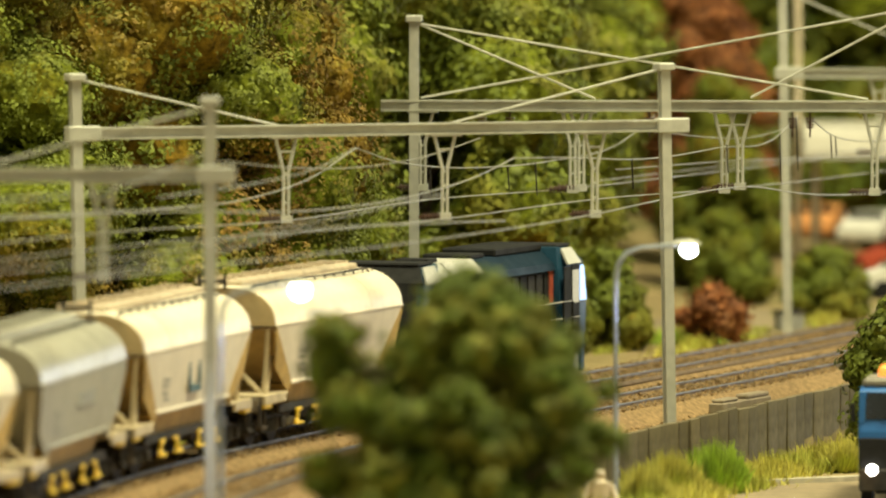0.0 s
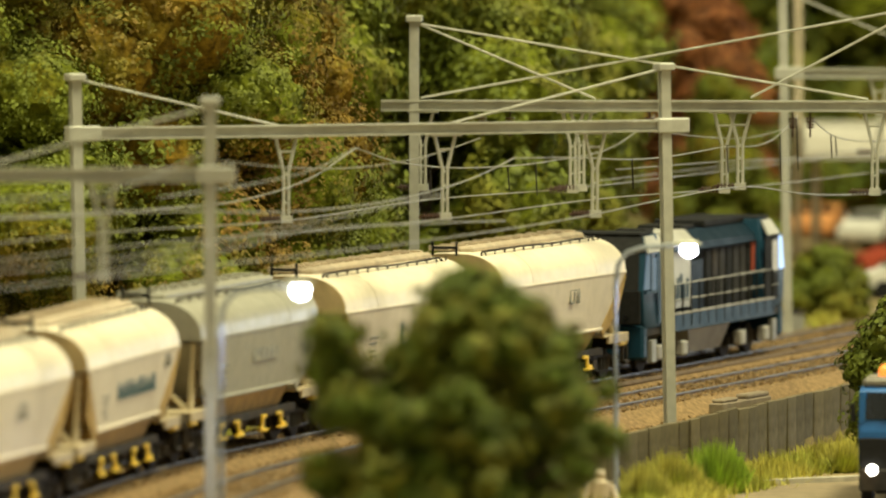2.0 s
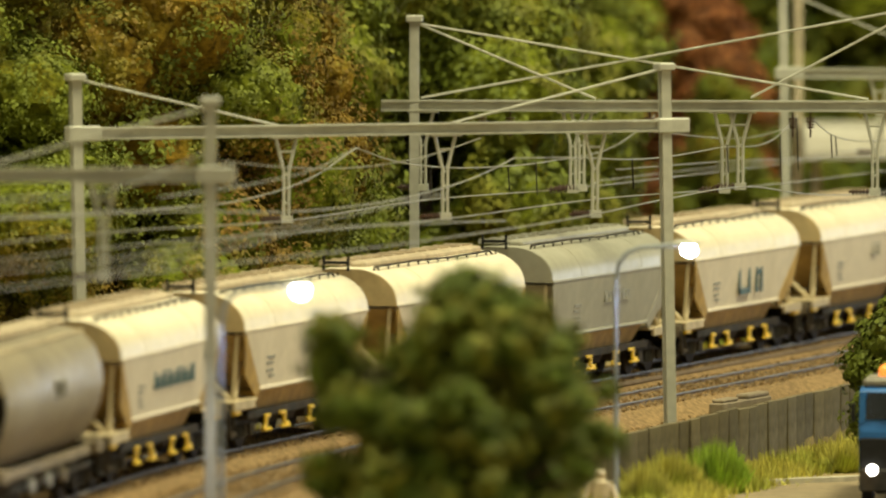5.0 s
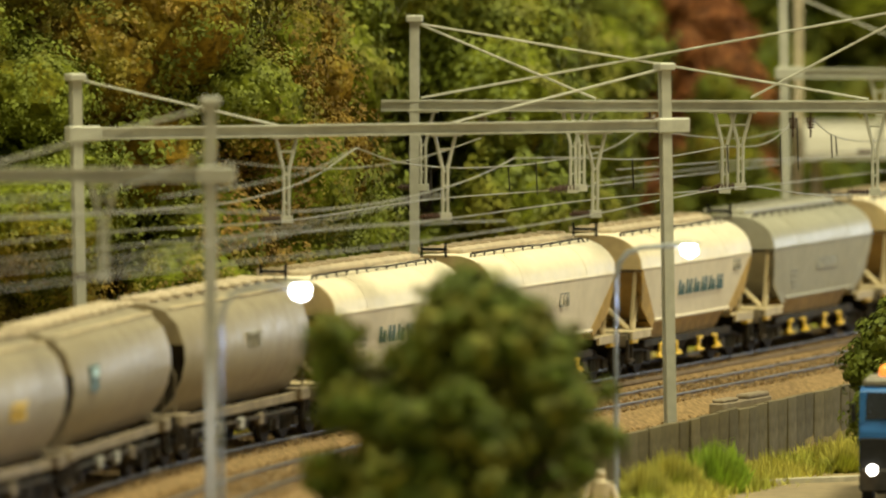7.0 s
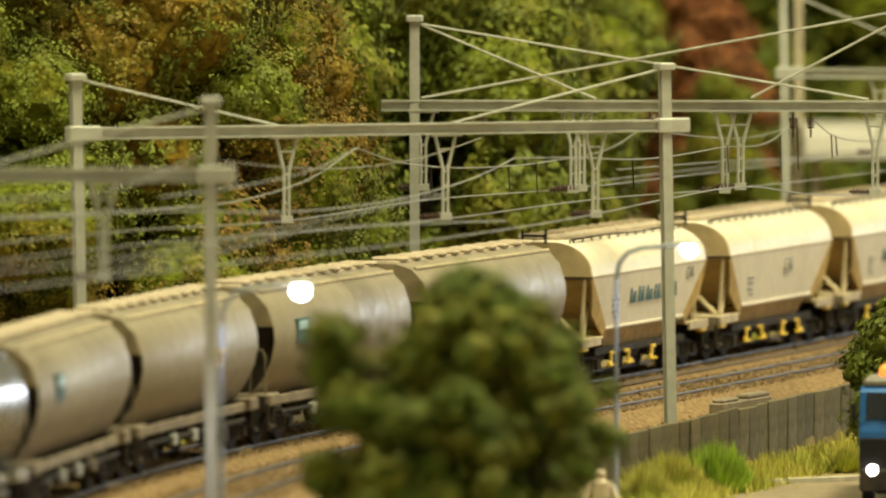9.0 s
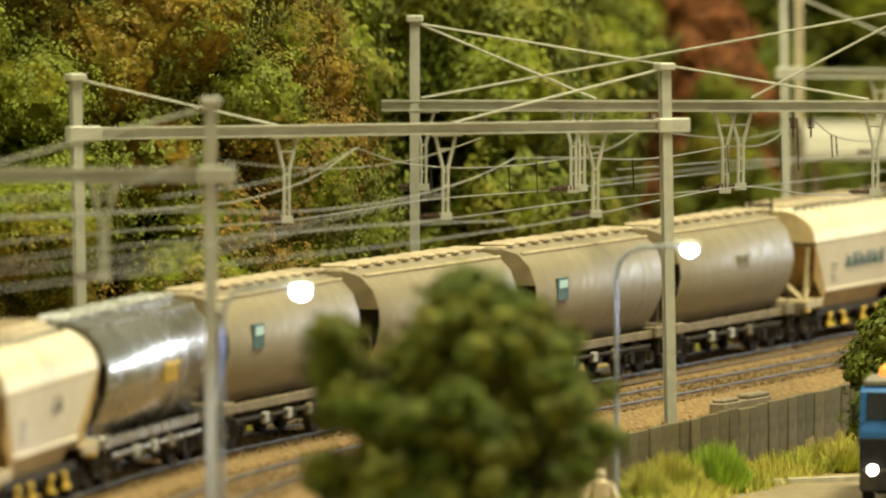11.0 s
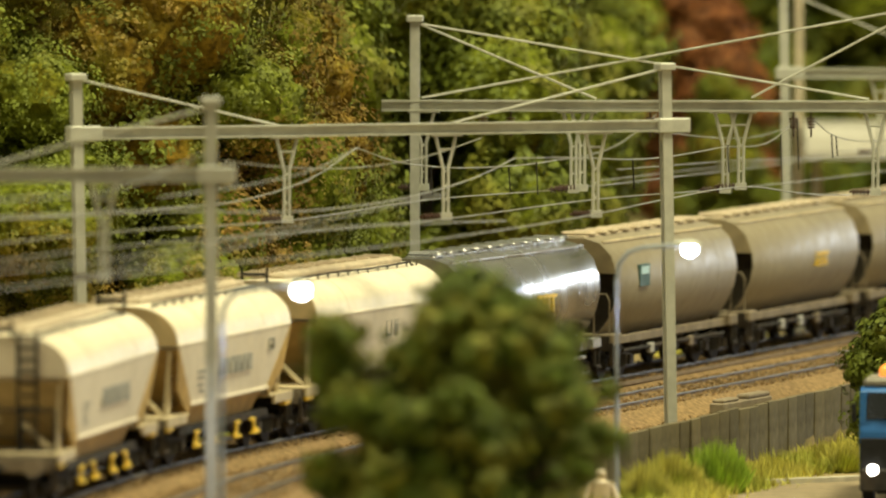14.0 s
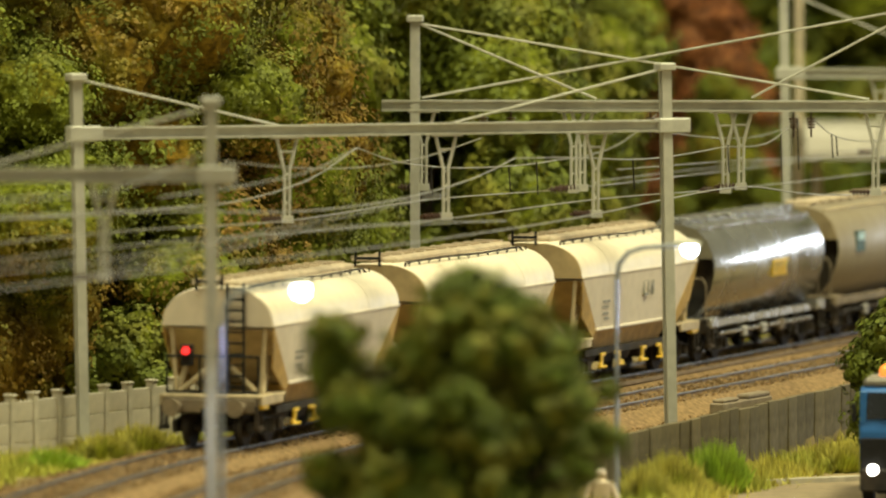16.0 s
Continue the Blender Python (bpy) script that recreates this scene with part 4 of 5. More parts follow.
def build_silo(paint, label, marks, shiny=False):
    """Bogie silo wagon with a smooth barrel body and dark recessed ends."""
    w = thing("silo_wagon", Matrix.Identity(4), label, "freight wagon", "wagons of the train")
    h = 5.78
    bm = bmesh.new()
    loft(bm, [barrel(-h, 0.975, 0.985), barrel(-h + 0.08, 1, 1), barrel(0, 1, 1), barrel(h - 0.08, 1, 1), barrel(h, 0.975, 0.985)], cap=False)
    body = part("barrel", bm, paint, w, smooth=True)
    for sx in (-1, 1):
        bm = bmesh.new()
        loft(bm, [barrel(sx * h, 0.972, 0.98), barrel(sx * (h - 0.35), 0.9, 0.9)], cap=False)
        bm2 = [bm.verts.new(p) for p in barrel(sx * (h - 0.36), 0.905, 0.905)]
        bm.faces.new(bm2)
        # shade of the inward end is painted as a near-black colour
        part("end_plate", bm, DARK_END if not shiny else FRAME, body, "recessed end, dark with painted shade")
        ring = [q for q in barrel(sx * (h - 0.03), 0.972, 0.98) if q[2] > 3.0]
        bm = bmesh.new()
        loft(bm, [ring, [(x + sx * 0.03, y, z) for x, y, z in ring]])
        # the tan tone stands in for light caught by the upper end
        part("end_wall", bm, END_TAN if not shiny else END_STEEL, body, "dusty upper end wall, toned as if catching light")
        bm = bmesh.new()
        tube(bm, [(sx * 5.9, -1.2, 1.3), (sx * 5.87, -1.2, 2.3), (sx * 5.87, -1.1, 2.5), (sx * 5.87, -0.5, 2.5), (sx * 5.87, -0.4, 2.3), (sx * 5.8, -0.4, 1.3)], 0.03, 6)
        part("end_hoop", bm, DUSTY, w)
    for x in (-3.9, -1.3, 1.3, 3.9):
        bm = bmesh.new()
        loft(bm, [barrel(x - 0.03, 1.004, 1.004), barrel(x + 0.03, 1.004, 1.004)], cap=False)
        part("weld_seam", bm, paint, body)
    # roof: longitudinal rail, walkway with teeth-like hatches
    bm = boxes((-h + 0.1, h - 0.1, -0.4, 0.4, 4.08, 4.17), bevel=0.02)
    part("walkway", bm, ROOF if not shiny else SILVER, w)
    for i in range(11):
        x = -h + 0.7 + i * 1.06
        bm = boxes((x - 0.32, x + 0.22, -0.5, 0.45, 4.16, 4.27), bevel=0.05)
        part("hatch", bm, ROOF if not shiny else SILVER, w)
    bm = bmesh.new()
    rod(bm, (-h + 0.1, -0.92, 3.98), (h - 0.1, -0.92, 3.98), 0.05, 6)
    part("gutter_pipe", bm, BEIGE if not shiny else SILVER, w)
    # sill, frame, discharge gear
    for y in (-1.18, 1.18):
        bm = boxes((-h + 0.5, h - 0.5, y - 0.07, y + 0.07, 1.02, 1.26), bevel=0.02)
        part("sill", bm, paint if shiny else DUSTY, w)
        bm = bmesh.new()
        rod(bm, (-h + 0.9, y * 1.08, 0.82), (h - 0.9, y * 1.08, 0.82), 0.06, 8)
        part("air_pipe", bm, paint if shiny else FRAME, w)
    bm = boxes((-5.95, 5.95, -0.35, 0.35, 0.85, 1.15), (-5.98, -5.87, -1.3, 1.3, 0.85, 1.3), (5.87, 5.98, -1.3, 1.3, 0.85, 1.3), bevel=0.02)
    part("underframe", bm, FRAME, w)
    for sx in (-1, 1):
        bm = boxes((min(sx * 5.2, sx * 5.98), max(sx * 5.2, sx * 5.98), -1.38, 1.38, 1.26, 1.34), bevel=0.02)
        for y in (-1.3, 1.3):
            box(bm, sx * 5.6 - 0.4, sx * 5.6 + 0.4, y - 0.1, y + 0.1, 1.02, 1.36, bevel=0.05)
        part("platform", bm, DUSTY if not shiny else SILVER, w)
        for y in (-1.3, 1.3):
            bm = boxes((sx * 5.8 - 0.2, sx * 5.8 + 0.2, y - 0.1, y + 0.1, 0.45, 0.55), (sx * 5.8 - 0.22, sx * 5.8 - 0.16, y - 0.05, y + 0.05, 0.5, 1.1),
                       (sx * 5.8 + 0.16, sx * 5.8 + 0.22, y - 0.05, y + 0.05, 0.5, 1.1), bevel=0.015)
            part("step", bm, FRAME, w)
        buffers(w, sx, sx * 5.97)
        bogie(w, sx * 4.55, 1.8, FRAME)
    for x in (-1.9, 0.1, 1.9):
        bm = bmesh.new()
        rod(bm, (x, -0.6, 1.2), (x, -0.6, 0.55), 0.5, 12, 0.22)
        rod(bm, (x, -1.1, 0.68), (x + 0.5, -1.1, 0.68), 0.16, 10)
        part("outlet", bm, FRAME, w)
        bm = boxes((x - 0.5, x - 0.1, -1.34, -1.2, 0.62, 0.92), bevel=0.03)
        part("valve_box", bm, AXLE if x < 1 else DUSTY, w)
    for kind, x, z, size in marks:
        y = -1.47
        if kind == "plate":
            part("sign_plate", boxes((x - size * 1.5, x + size * 1.5, y - 0.02, y + 0.06, z - size, z + size), bevel=0.01), GREEN_INK, w, "small dark sign plate")
            part("sign_face", boxes((x - size * 1.1, x + size * 1.1, y - 0.035, y - 0.02, z + size * 0.1, z + size * 0.8)), CYAN_INK, w, "pale blue sign face")
        else:
            for i in range(4):
                dx = (i - 1.5) * size * 0.8
                bm = boxes((x + dx - size * 0.36, x + dx - size * 0.12, y - 0.02, y + 0.06, z - size * 0.5, z + size * 0.5), (x + dx - size * 0.12, x + dx + size * 0.36, y - 0.02, y + 0.06, z + size * 0.32, z + size * 0.5))
                part("marking", bm, YELLOW if kind == "yellow" else GREY_INK, w, "yellow painted mark" if kind == "yellow" else "grey painted mark")
    return w


def build_loco():
    """Diesel locomotive with a mask and cab at each end, blue with pale panels and dark engine bays."""
    w = thing("diesel_locomotive", Matrix.Identity(4), "blue diesel locomotive with pale grey panel and dark engine bays", "locomotive")
    end = 6.7
    frame_ = part("main_frame", boxes((-6.4, 6.4, -1.40, 1.40, 1.12, 1.42), bevel=0.03), FRAME, w)
    for y in (-1.44, 1.44):
        part("skirt", boxes((-5.0, 5.6, y - 0.04, y + 0.04, 1.12, 1.62), bevel=0.02), BLUE, frame_, "blue walkway skirt")
        part("walkway_edge", boxes((-5.0, 5.6, y - 0.055, y + 0.055, 1.62, 1.68), bevel=0.01), AXLE, frame_, "worn pale walkway edge")
    for sx in (-1, 1):
        prof = [(4.75, 1.35), (6.45, 1.35), (6.6, 1.55), (6.7, 2.45), (6.42, 3.62), (6.05, 4.0), (4.75, 4.08)]
        bm = bmesh.new()
        loft(bm, [[(sx * x, y * (0.84 if z > 3.9 else 1), z) for x, z in prof] for y in (-1.44, 1.44)])
        bmesh.ops.bevel(bm, geom=bm.edges[:], offset=0.05, segments=2, affect="EDGES", profile=0.5)
        cab = part("cab", bm, BLUE, w, smooth=True)
        part("nose_skirt", boxes((min(sx * 6.2, sx * 6.62), max(sx * 6.2, sx * 6.62), -1.42, 1.42, 0.45, 1.5), bevel=0.08), BLUE, cab)
        bm = bmesh.new()
        for y0, y1 in ((-1.3, -0.05), (0.05, 1.3)):
            ring = [(6.745, 2.5, y0), (6.745, 2.5, y1), (6.475, 3.58, y1 * 0.96), (6.475, 3.58, y0 * 0.96)]
            loft(bm, [[(sx * x, y, z) for x, z, y in ring], [(sx * (x - 0.08), y, z) for x, z, y in ring]])
        part("windscreen", bm, PANE_GLOW if sx > 0 else BLACK, cab, "bright windscreen" if sx > 0 else "dark windscreen")
        if sx < 0:
            bm = bmesh.new()
            sheet = [(-6.46, -1.42, 3.6), (-6.46, 1.42, 3.6), (-6.07, 1.2, 4.03), (-6.07, -1.2, 4.03)]
            loft(bm, [sheet, [(x + 0.05, y, z - 0.04) for x, y, z in sheet]])
            part("end_slope", bm, BLACK, cab, "black sloped roof end")
            part("rear_wall", boxes((-6.78, -6.66, -1.36, 1.36, 1.5, 2.48), bevel=0.02), BLACK, cab, "black rear wall")
        for y in (-1.447, 1.447):
            part("side_window", boxes((min(sx * 5.45, sx * 6.0), max(sx * 5.45, sx * 6.0), y - 0.014, y + 0.014, 2.45, 3.4), bevel=0.005), PALE if sx > 0 else GLASS_BLUE, cab)
            if sx < 0:
                part("window_frame", boxes((-6.05, -5.95, y - 0.03, y + 0.03, 2.4, 3.5), (-5.5, -5.38, y - 0.03, y + 0.03, 2.4, 3.5), (-6.5, -5.38, y - 0.03, y + 0.03, 2.36, 2.46), bevel=0.01), BLUE, cab)
            k = -1 if y < 0 else 1
            bm = bmesh.new()
            sheet = [(5.1, 1.46, 3.58), (6.2, 1.46, 3.58), (5.95, 1.235, 4.03), (5.1, 1.235, 4.03)]
            loft(bm, [[(sx * a, k * b, c) for a, b, c in sheet], [(sx * a, k * (b - 0.05), c - 0.03) for a, b, c in sheet]])
            part("roof_slope", bm, PALE, cab, "dusty pale sloped roof sheet")
            bm = bmesh.new()
            ring = [(6.1, 2.5), (6.62, 2.5), (6.38, 3.5), (6.1, 3.5)]
            loft(bm, [[(sx * x, y - 0.016, z) for x, z in ring], [(sx * x, y + 0.016, z) for x, z in ring]])
            part("corner_window", bm, PANE_GLOW if sx > 0 else GLASS_BLUE, cab)
            part("door", boxes((min(sx * 4.78, sx * 5.35), max(sx * 4.78, sx * 5.35), y - 0.013, y + 0.013, 1.45, 3.5), bevel=0.008), BLACK if sx > 0 else BLUE, cab)
            if sx > 0:
                part("dark_panel", boxes((5.4, 6.05, y - 0.012, y + 0.012, 1.6, 3.55), bevel=0.005), BLACK, cab)
        part("cab_roof", boxes((min(sx * 4.9, sx * 6.1), max(sx * 4.9, sx * 6.1), -1.15, 1.15, 4.03, 4.14), bevel=0.04), BLACK, cab, "black cab roof")
        buffers(w, sx, sx * 6.6)
        for y in (-0.95, 0.95):
            bm = bmesh.new()
            rod(bm, (sx * 6.62, y, 1.72), (sx * 6.82, y, 1.72), 0.075, 12)
            part("headlight", bm, GLASS_DARK if sx < 0 else HEADLAMP, cab, "unlit dark tail light" if sx < 0 else "white headlight")
        bogie(w, sx * 3.9, 2.3, FRAME)
        for y in (-1.3, 1.3):
            for dx in (-1.15, 1.15):
                part("axle_box", boxes((sx * 3.9 + dx - 0.24, sx * 3.9 + dx + 0.24, y - 0.14, y + 0.14, 0.38, 0.82), bevel=0.05), AXLE, w, "grey axle box")
            part("cab_step", boxes((sx * 5.7 - 0.2, sx * 5.7 + 0.2, y * 1.06 - 0.08, y * 1.06 + 0.08, 0.35, 1.0), bevel=0.02), TANK, w)
        hood = part("engine_hood", boxes((-4.8, 4.8, -1.08, 1.08, 1.42, 3.5), bevel=0.02), BLACK, w)
    prof = [(-1.2, 3.42), (-1.12, 3.62), (-0.75, 3.98), (0.75, 3.98), (1.12, 3.62), (1.2, 3.42)]
    bm = bmesh.new()
    loft(bm, [[(x, y, z) for y, z in prof] for x in (-4.8, 4.8)])
    part("hood_roof", bm, DEEP_BLUE, hood)
    part("roof_grille", boxes((0.9, 4.7, -0.8, 0.8, 3.97, 4.2), bevel=0.05), BLACK, hood)
    part("exhaust_box", boxes((-0.9, 0.3, -0.7, 0.7, 3.97, 4.12), bevel=0.04), BLACK, hood)
    for x0, x1 in ((-4.7, -3.45), (-3.3, -0.9)):
        sheet = [(-1.15, 3.62), (-0.77, 4.01), (0.5, 4.01), (0.5, 3.985), (-0.75, 3.985), (-1.12, 3.6)]
        bm = bmesh.new()
        loft(bm, [[(x, y, z) for y, z in sheet] for x in (x0, x1)])
        part("roof_panel", bm, PALE, hood, "pale dusty roof panel")
    part("roof_hatch", boxes((-3.6, -2.9, -0.5, 0.5, 3.99, 4.12), bevel=0.03), BLACK, hood)
    part("pale_panel", boxes((-3.7, -1.35, -1.12, -1.06, 1.75, 3.45), bevel=0.01), PALE, hood, "pale grey side panel")
    part("blue_panel", boxes((-4.8, -3.75, -1.13, -1.06, 1.5, 3.45), bevel=0.01), BLUE, hood)
    part("blue_panel", boxes((-1.3, -0.2, -1.12, -1.06, 1.55, 3.1), bevel=0.01), DEEP_BLUE, hood)
    for x, h in ((-3.45, 0.55), (-3.15, 0.75), (-2.85, 0.45), (-2.55, 0.7), (-2.25, 0.8), (-1.95, 0.5), (-1.65, 0.65)):
        part("logo_bar", boxes((x - 0.09, x + 0.09, -1.14, -1.11, 1.95, 1.95 + h)), BLUE, hood, "blue logo bar")
    for i in range(7):
        x = 0.1 + i * 0.66
        part("louvre", boxes((x, x + 0.5, -1.115, -1.07, 1.6, 3.35), bevel=0.01), FRAME if i % 3 else BLACK, hood)
    part("red_marker", boxes((4.4, 4.7, -1.15, -1.07, 2.5, 3.5), bevel=0.01), RUST, hood, "dull red panel")
    for y in (-1.44, 1.44):
        part("handrail", rods(((-4.7, y, 2.52), (6.05, y, 2.52)), r=0.024), AXLE, w, "grey upper handrail")
        part("handrail", rods(((-4.7, y, 2.05), (6.05, y, 2.05)), r=0.022), AXLE, w, "grey lower handrail")
        for i in range(14):
            x = -4.7 + i * 0.78
            part("rail_post", rods(((x, y * 1.02, 1.25), (x, y * 1.02, 2.52)), r=0.03), BLACK, w)
    bm = bmesh.new()
    loft(bm, [[(-2.0, -1.25, 1.12), (2.0, -1.25, 1.12), (2.0, 1.25, 1.12), (-2.0, 1.25, 1.12)], [(-1.45, -1.1, 0.38), (1.45, -1.1, 0.38), (1.45, 1.1, 0.38), (-1.45, 1.1, 0.38)]])
    part("fuel_tank", bm, TANK, w)
    w.scale = (1.06, 1, 1)
    return w


# faint blue emission stands in for light caught by the glass
GLASS_BLUE = material("bluish_glowing_glazing", (0.07, 0.13, 0.2), 0.15, 0, 2.0, 0.1, glow=0.15, glow_colour=(0.4, 0.6, 1.0))
RUST = material("rust_red_paint", (0.32, 0.06, 0.03), 0.6, 0, 3.0, 0.15)
PITCH = 13.18
# tan end walls: cream with the shade of the end put in
END_CREAM = material("shaded_cream_end", (0.55, 0.42, 0.22), 0.75, 0, 2.5, 0.15, 0.6, (0.3, 0.2, 0.1), 0.4)
# lighter copy for the open tail end, with less shade in its colour
TAIL_CREAM = material("part_shaded_cream_slope", (0.55, 0.43, 0.23), 0.75, 0, 2.5, 0.15, 0.6, (0.2, 0.13, 0.06), 0.5)
END_STEEL = material("dusty_lit_steel_end", (0.22, 0.20, 0.14), 0.7, 0.1, 2.5, 0.2)
A_CREAM = "cream hopper wagon with dusty roof and brown chutes"
WAGONS = [
    (build_hopper(CREAM, ROOF, A_CREAM, [("mark", 0.9, 2.65, 0.45)]), 1),
    (build_hopper(CREAM, ROOF, "cream hopper wagon with a large dark owner's mark", [("logo", 0.45, 2.48, 1.15)]), 2),
    (build_hopper(GREY, GREY, "grey weathered hopper wagon", [("plate", 0.6, 2.5, 0.35)]), 3),
    (build_hopper(CREAM, ROOF, "cream hopper wagon with green lettering", [("bars", 0.6, 2.45, 0.72), ("mark", 4.0, 2.85, 0.32)]), 4),
    (build_hopper(CREAM, ROOF, A_CREAM, [("mark", 0.9, 2.6, 0.42)]), 5),
    (build_hopper(CREAM, ROOF, "cream hopper wagon with green lettering", [("bars", 0.6, 2.45, 0.72), ("mark", 3.9, 2.85, 0.32)]), 6),
    (build_silo(TAUPE, "taupe silo wagon with dark ends", [("grey", 0.5, 2.9, 0.4)]), 7),
    (build_silo(TAUPE, "taupe silo wagon with a small blue sign", [("plate", -3.6, 2.9, 0.32)]), 8),
    (build_silo(TAUPE, "taupe silo wagon with a yellow mark", [("yellow", 1.6, 2.6, 0.42)]), 9),
    (build_silo(TAUPE, "taupe silo wagon with a green sign plate", [("plate", -3.4, 2.95, 0.32)]), 10),
    (build_silo(SILVER, "shiny bare aluminium silo wagon with a yellow mark", [("yellow", 1.0, 2.55, 0.5)], True), 11),
    (build_hopper(CREAM, ROOF, A_CREAM, [("mark", 0.9, 2.6, 0.5)]), 12),
    (build_hopper(CREAM, ROOF, A_CREAM, [("plate", 0.3, 2.4, 0.5), ("mark", 3.6, 2.7, 0.3)]), 13),
    (build_hopper(CREAM, ROOF, "cream hopper wagon with a ladder and a lit tail lamp", [("plate", 0.6, 2.42, 0.52)], True), 14),
]
LOCO = build_loco()


# ---- overhead wires: knots are metres along the line and height ----
def wire(off, knots, r=0.032, label="thin grey overhead contact wire"):
    ks = np.array(knots, float)
    s = np.linspace(ks[0, 0], ks[-1, 0], max(8, int((ks[-1, 0] - ks[0, 0]) / 0.8)))
    slope = np.gradient(ks[:, 1], ks[:, 0])
    z = []
    for v in s:
        i = min(max(int(np.searchsorted(ks[:, 0], v)) - 1, 0), len(ks) - 2)
        h = ks[i + 1, 0] - ks[i, 0]
        u = (v - ks[i, 0]) / h
        z.append((2 * u**3 - 3 * u**2 + 1) * ks[i, 1] + (u**3 - 2 * u**2 + u) * h * slope[i] + (3 * u**2 - 2 * u**3) * ks[i + 1, 1] + (u**3 - u**2) * h * slope[i + 1])
    bm = bmesh.new()
    tube(bm, [beside(a, off, b) for a, b in zip(s, z)], r * 0.62, 5)
    tagged(part("overhead_wire", bm, WIRE, smooth=True), label, "wire", "overhead wires")


MESSENGER = "grey messenger wire sagging between the gantries"
wire(0.0, [(-60, 6.2), (-23.7, 5.93), (-14.2, 5.71), (-2.2, 5.77), (12.1, 5.55), (29.3, 5.46), (70, 5.3)])
wire(-3.6, [(-70, 6.1), (-34, 6.08), (-18.2, 5.78), (-11.3, 5.7), (3, 5.66), (15.2, 5.45), (70, 5.3)])
wire(-6.8, [(-75, 6.2), (-42.3, 5.86), (-23.3, 5.68), (-7.6, 5.74), (-1.2, 5.87), (7.3, 5.87), (12.6, 5.47), (40, 5.2)], 0.036)
wire(0.0, [(-60, 7.6), (-23.7, 6.43), (-16.2, 6.42), (-11.1, 6.81), (-7.7, 7.42)], 0.04, MESSENGER)
wire(0.0, [(-7.7, 7.42), (-4.7, 6.98), (-1.2, 6.68), (4.5, 6.45), (10.4, 6.42), (17.2, 6.71), (20.7, 7.4)], 0.034, MESSENGER)
wire(-1.5, [(-23.2, 7.65), (-18.3, 7.31), (-11.8, 7.07), (-5.9, 7.17), (-1.3, 7.48)], 0.03, MESSENGER)
wire(-3.6, [(-34, 7.18), (-26.7, 7.24), (-21.8, 7.44), (-18.6, 7.84)], 0.034, MESSENGER)
wire(-3.6, [(-70, 7.6), (-34, 6.85), (-21.8, 6.37), (-13.4, 6.43), (-8, 6.74), (-4.9, 7.09)], 0.04, MESSENGER)
wire(-6.8, [(-75, 8.1), (-53.6, 7.95), (-45, 7.95), (-42.3, 8.2), (-39.6, 8.54)], 0.034, MESSENGER)
wire(-5.0, [(-9.4, 7.26), (-4.8, 7.11), (3.3, 6.79), (10.1, 6.85), (16.6, 7.02), (18.4, 7.5)], 0.032, MESSENGER)
wire(-3.0, [(11.7, 7.21), (15.8, 6.94), (20.6, 6.77), (24.9, 6.93)], 0.028, MESSENGER)
wire(-7.0, [(12.9, 7.58), (14.9, 7.09), (16.8, 6.87), (21, 6.7), (40, 6.9)], 0.03, MESSENGER)
wire(-6.8, [(-48, 6.0), (-38.2, 6.14), (-31.4, 6.36), (-27.9, 6.27), (-16, 5.9)], 0.034, MESSENGER)
wire(1.0, [(18.2, 5.53), (32.7, 5.46), (70, 5.3)], 0.028)
wire(-2.0, [(10, 6.2), (22.3, 6.0), (39.6, 5.5), (70, 5.3)], 0.028)
wire(-9.0, [(-70, 6.9), (-50, 6.6), (-36, 6.9), (-28, 7.1)], 0.036, MESSENGER)


def dropper(s, off, z0, z1):
    bm = bmesh.new()
    rod(bm, beside(s, off, z0), beside(s + 0.15, off, z1), 0.022, 5)
    tagged(part("dropper_wire", bm, FRAME), "short dark dropper between two overhead wires", "wire", "dropper wires")


for s, off, z0, z1 in ((18.4, -5, 7.4, 5.9), (16.6, -5, 7.0, 5.6), (14.9, -7, 7.1, 6.4), (19.5, -7, 6.8, 6.0), (15.4, -7, 7.0, 6.45), (-3, -3.6, 6.9, 6.0), (1.5, -5, 6.85, 6.0), (11, -5, 6.9, 6.1),
                       (-1.2, 0, 6.68, 5.9), (6, 0, 6.4, 5.75)):
    dropper(s, off, z0, z1)


def hung_insulator(x, y, z):
    bm = bmesh.new()
    for k in range(4):
        rod(bm, (x, y, z - 0.08 * k), (x, y, z - 0.08 * k - 0.05), 0.14 - 0.012 * k, 10)
    rod(bm, (x, y, z + 0.2), (x, y, z - 0.55), 0.03, 6)
    tagged(part("hung_insulator", bm, PORCELAIN, smooth=True), "brown porcelain insulator under a gantry beam", "insulator", "hung insulators")


for at in (1.95, 2.75, 6.75, 10.85, 11.35):
    f = at / 19.35
    hung_insulator(C_L[0] + (C_R[0] - C_L[0]) * f, C_L[1] + (C_R[1] - C_L[1]) * f, 7.66)


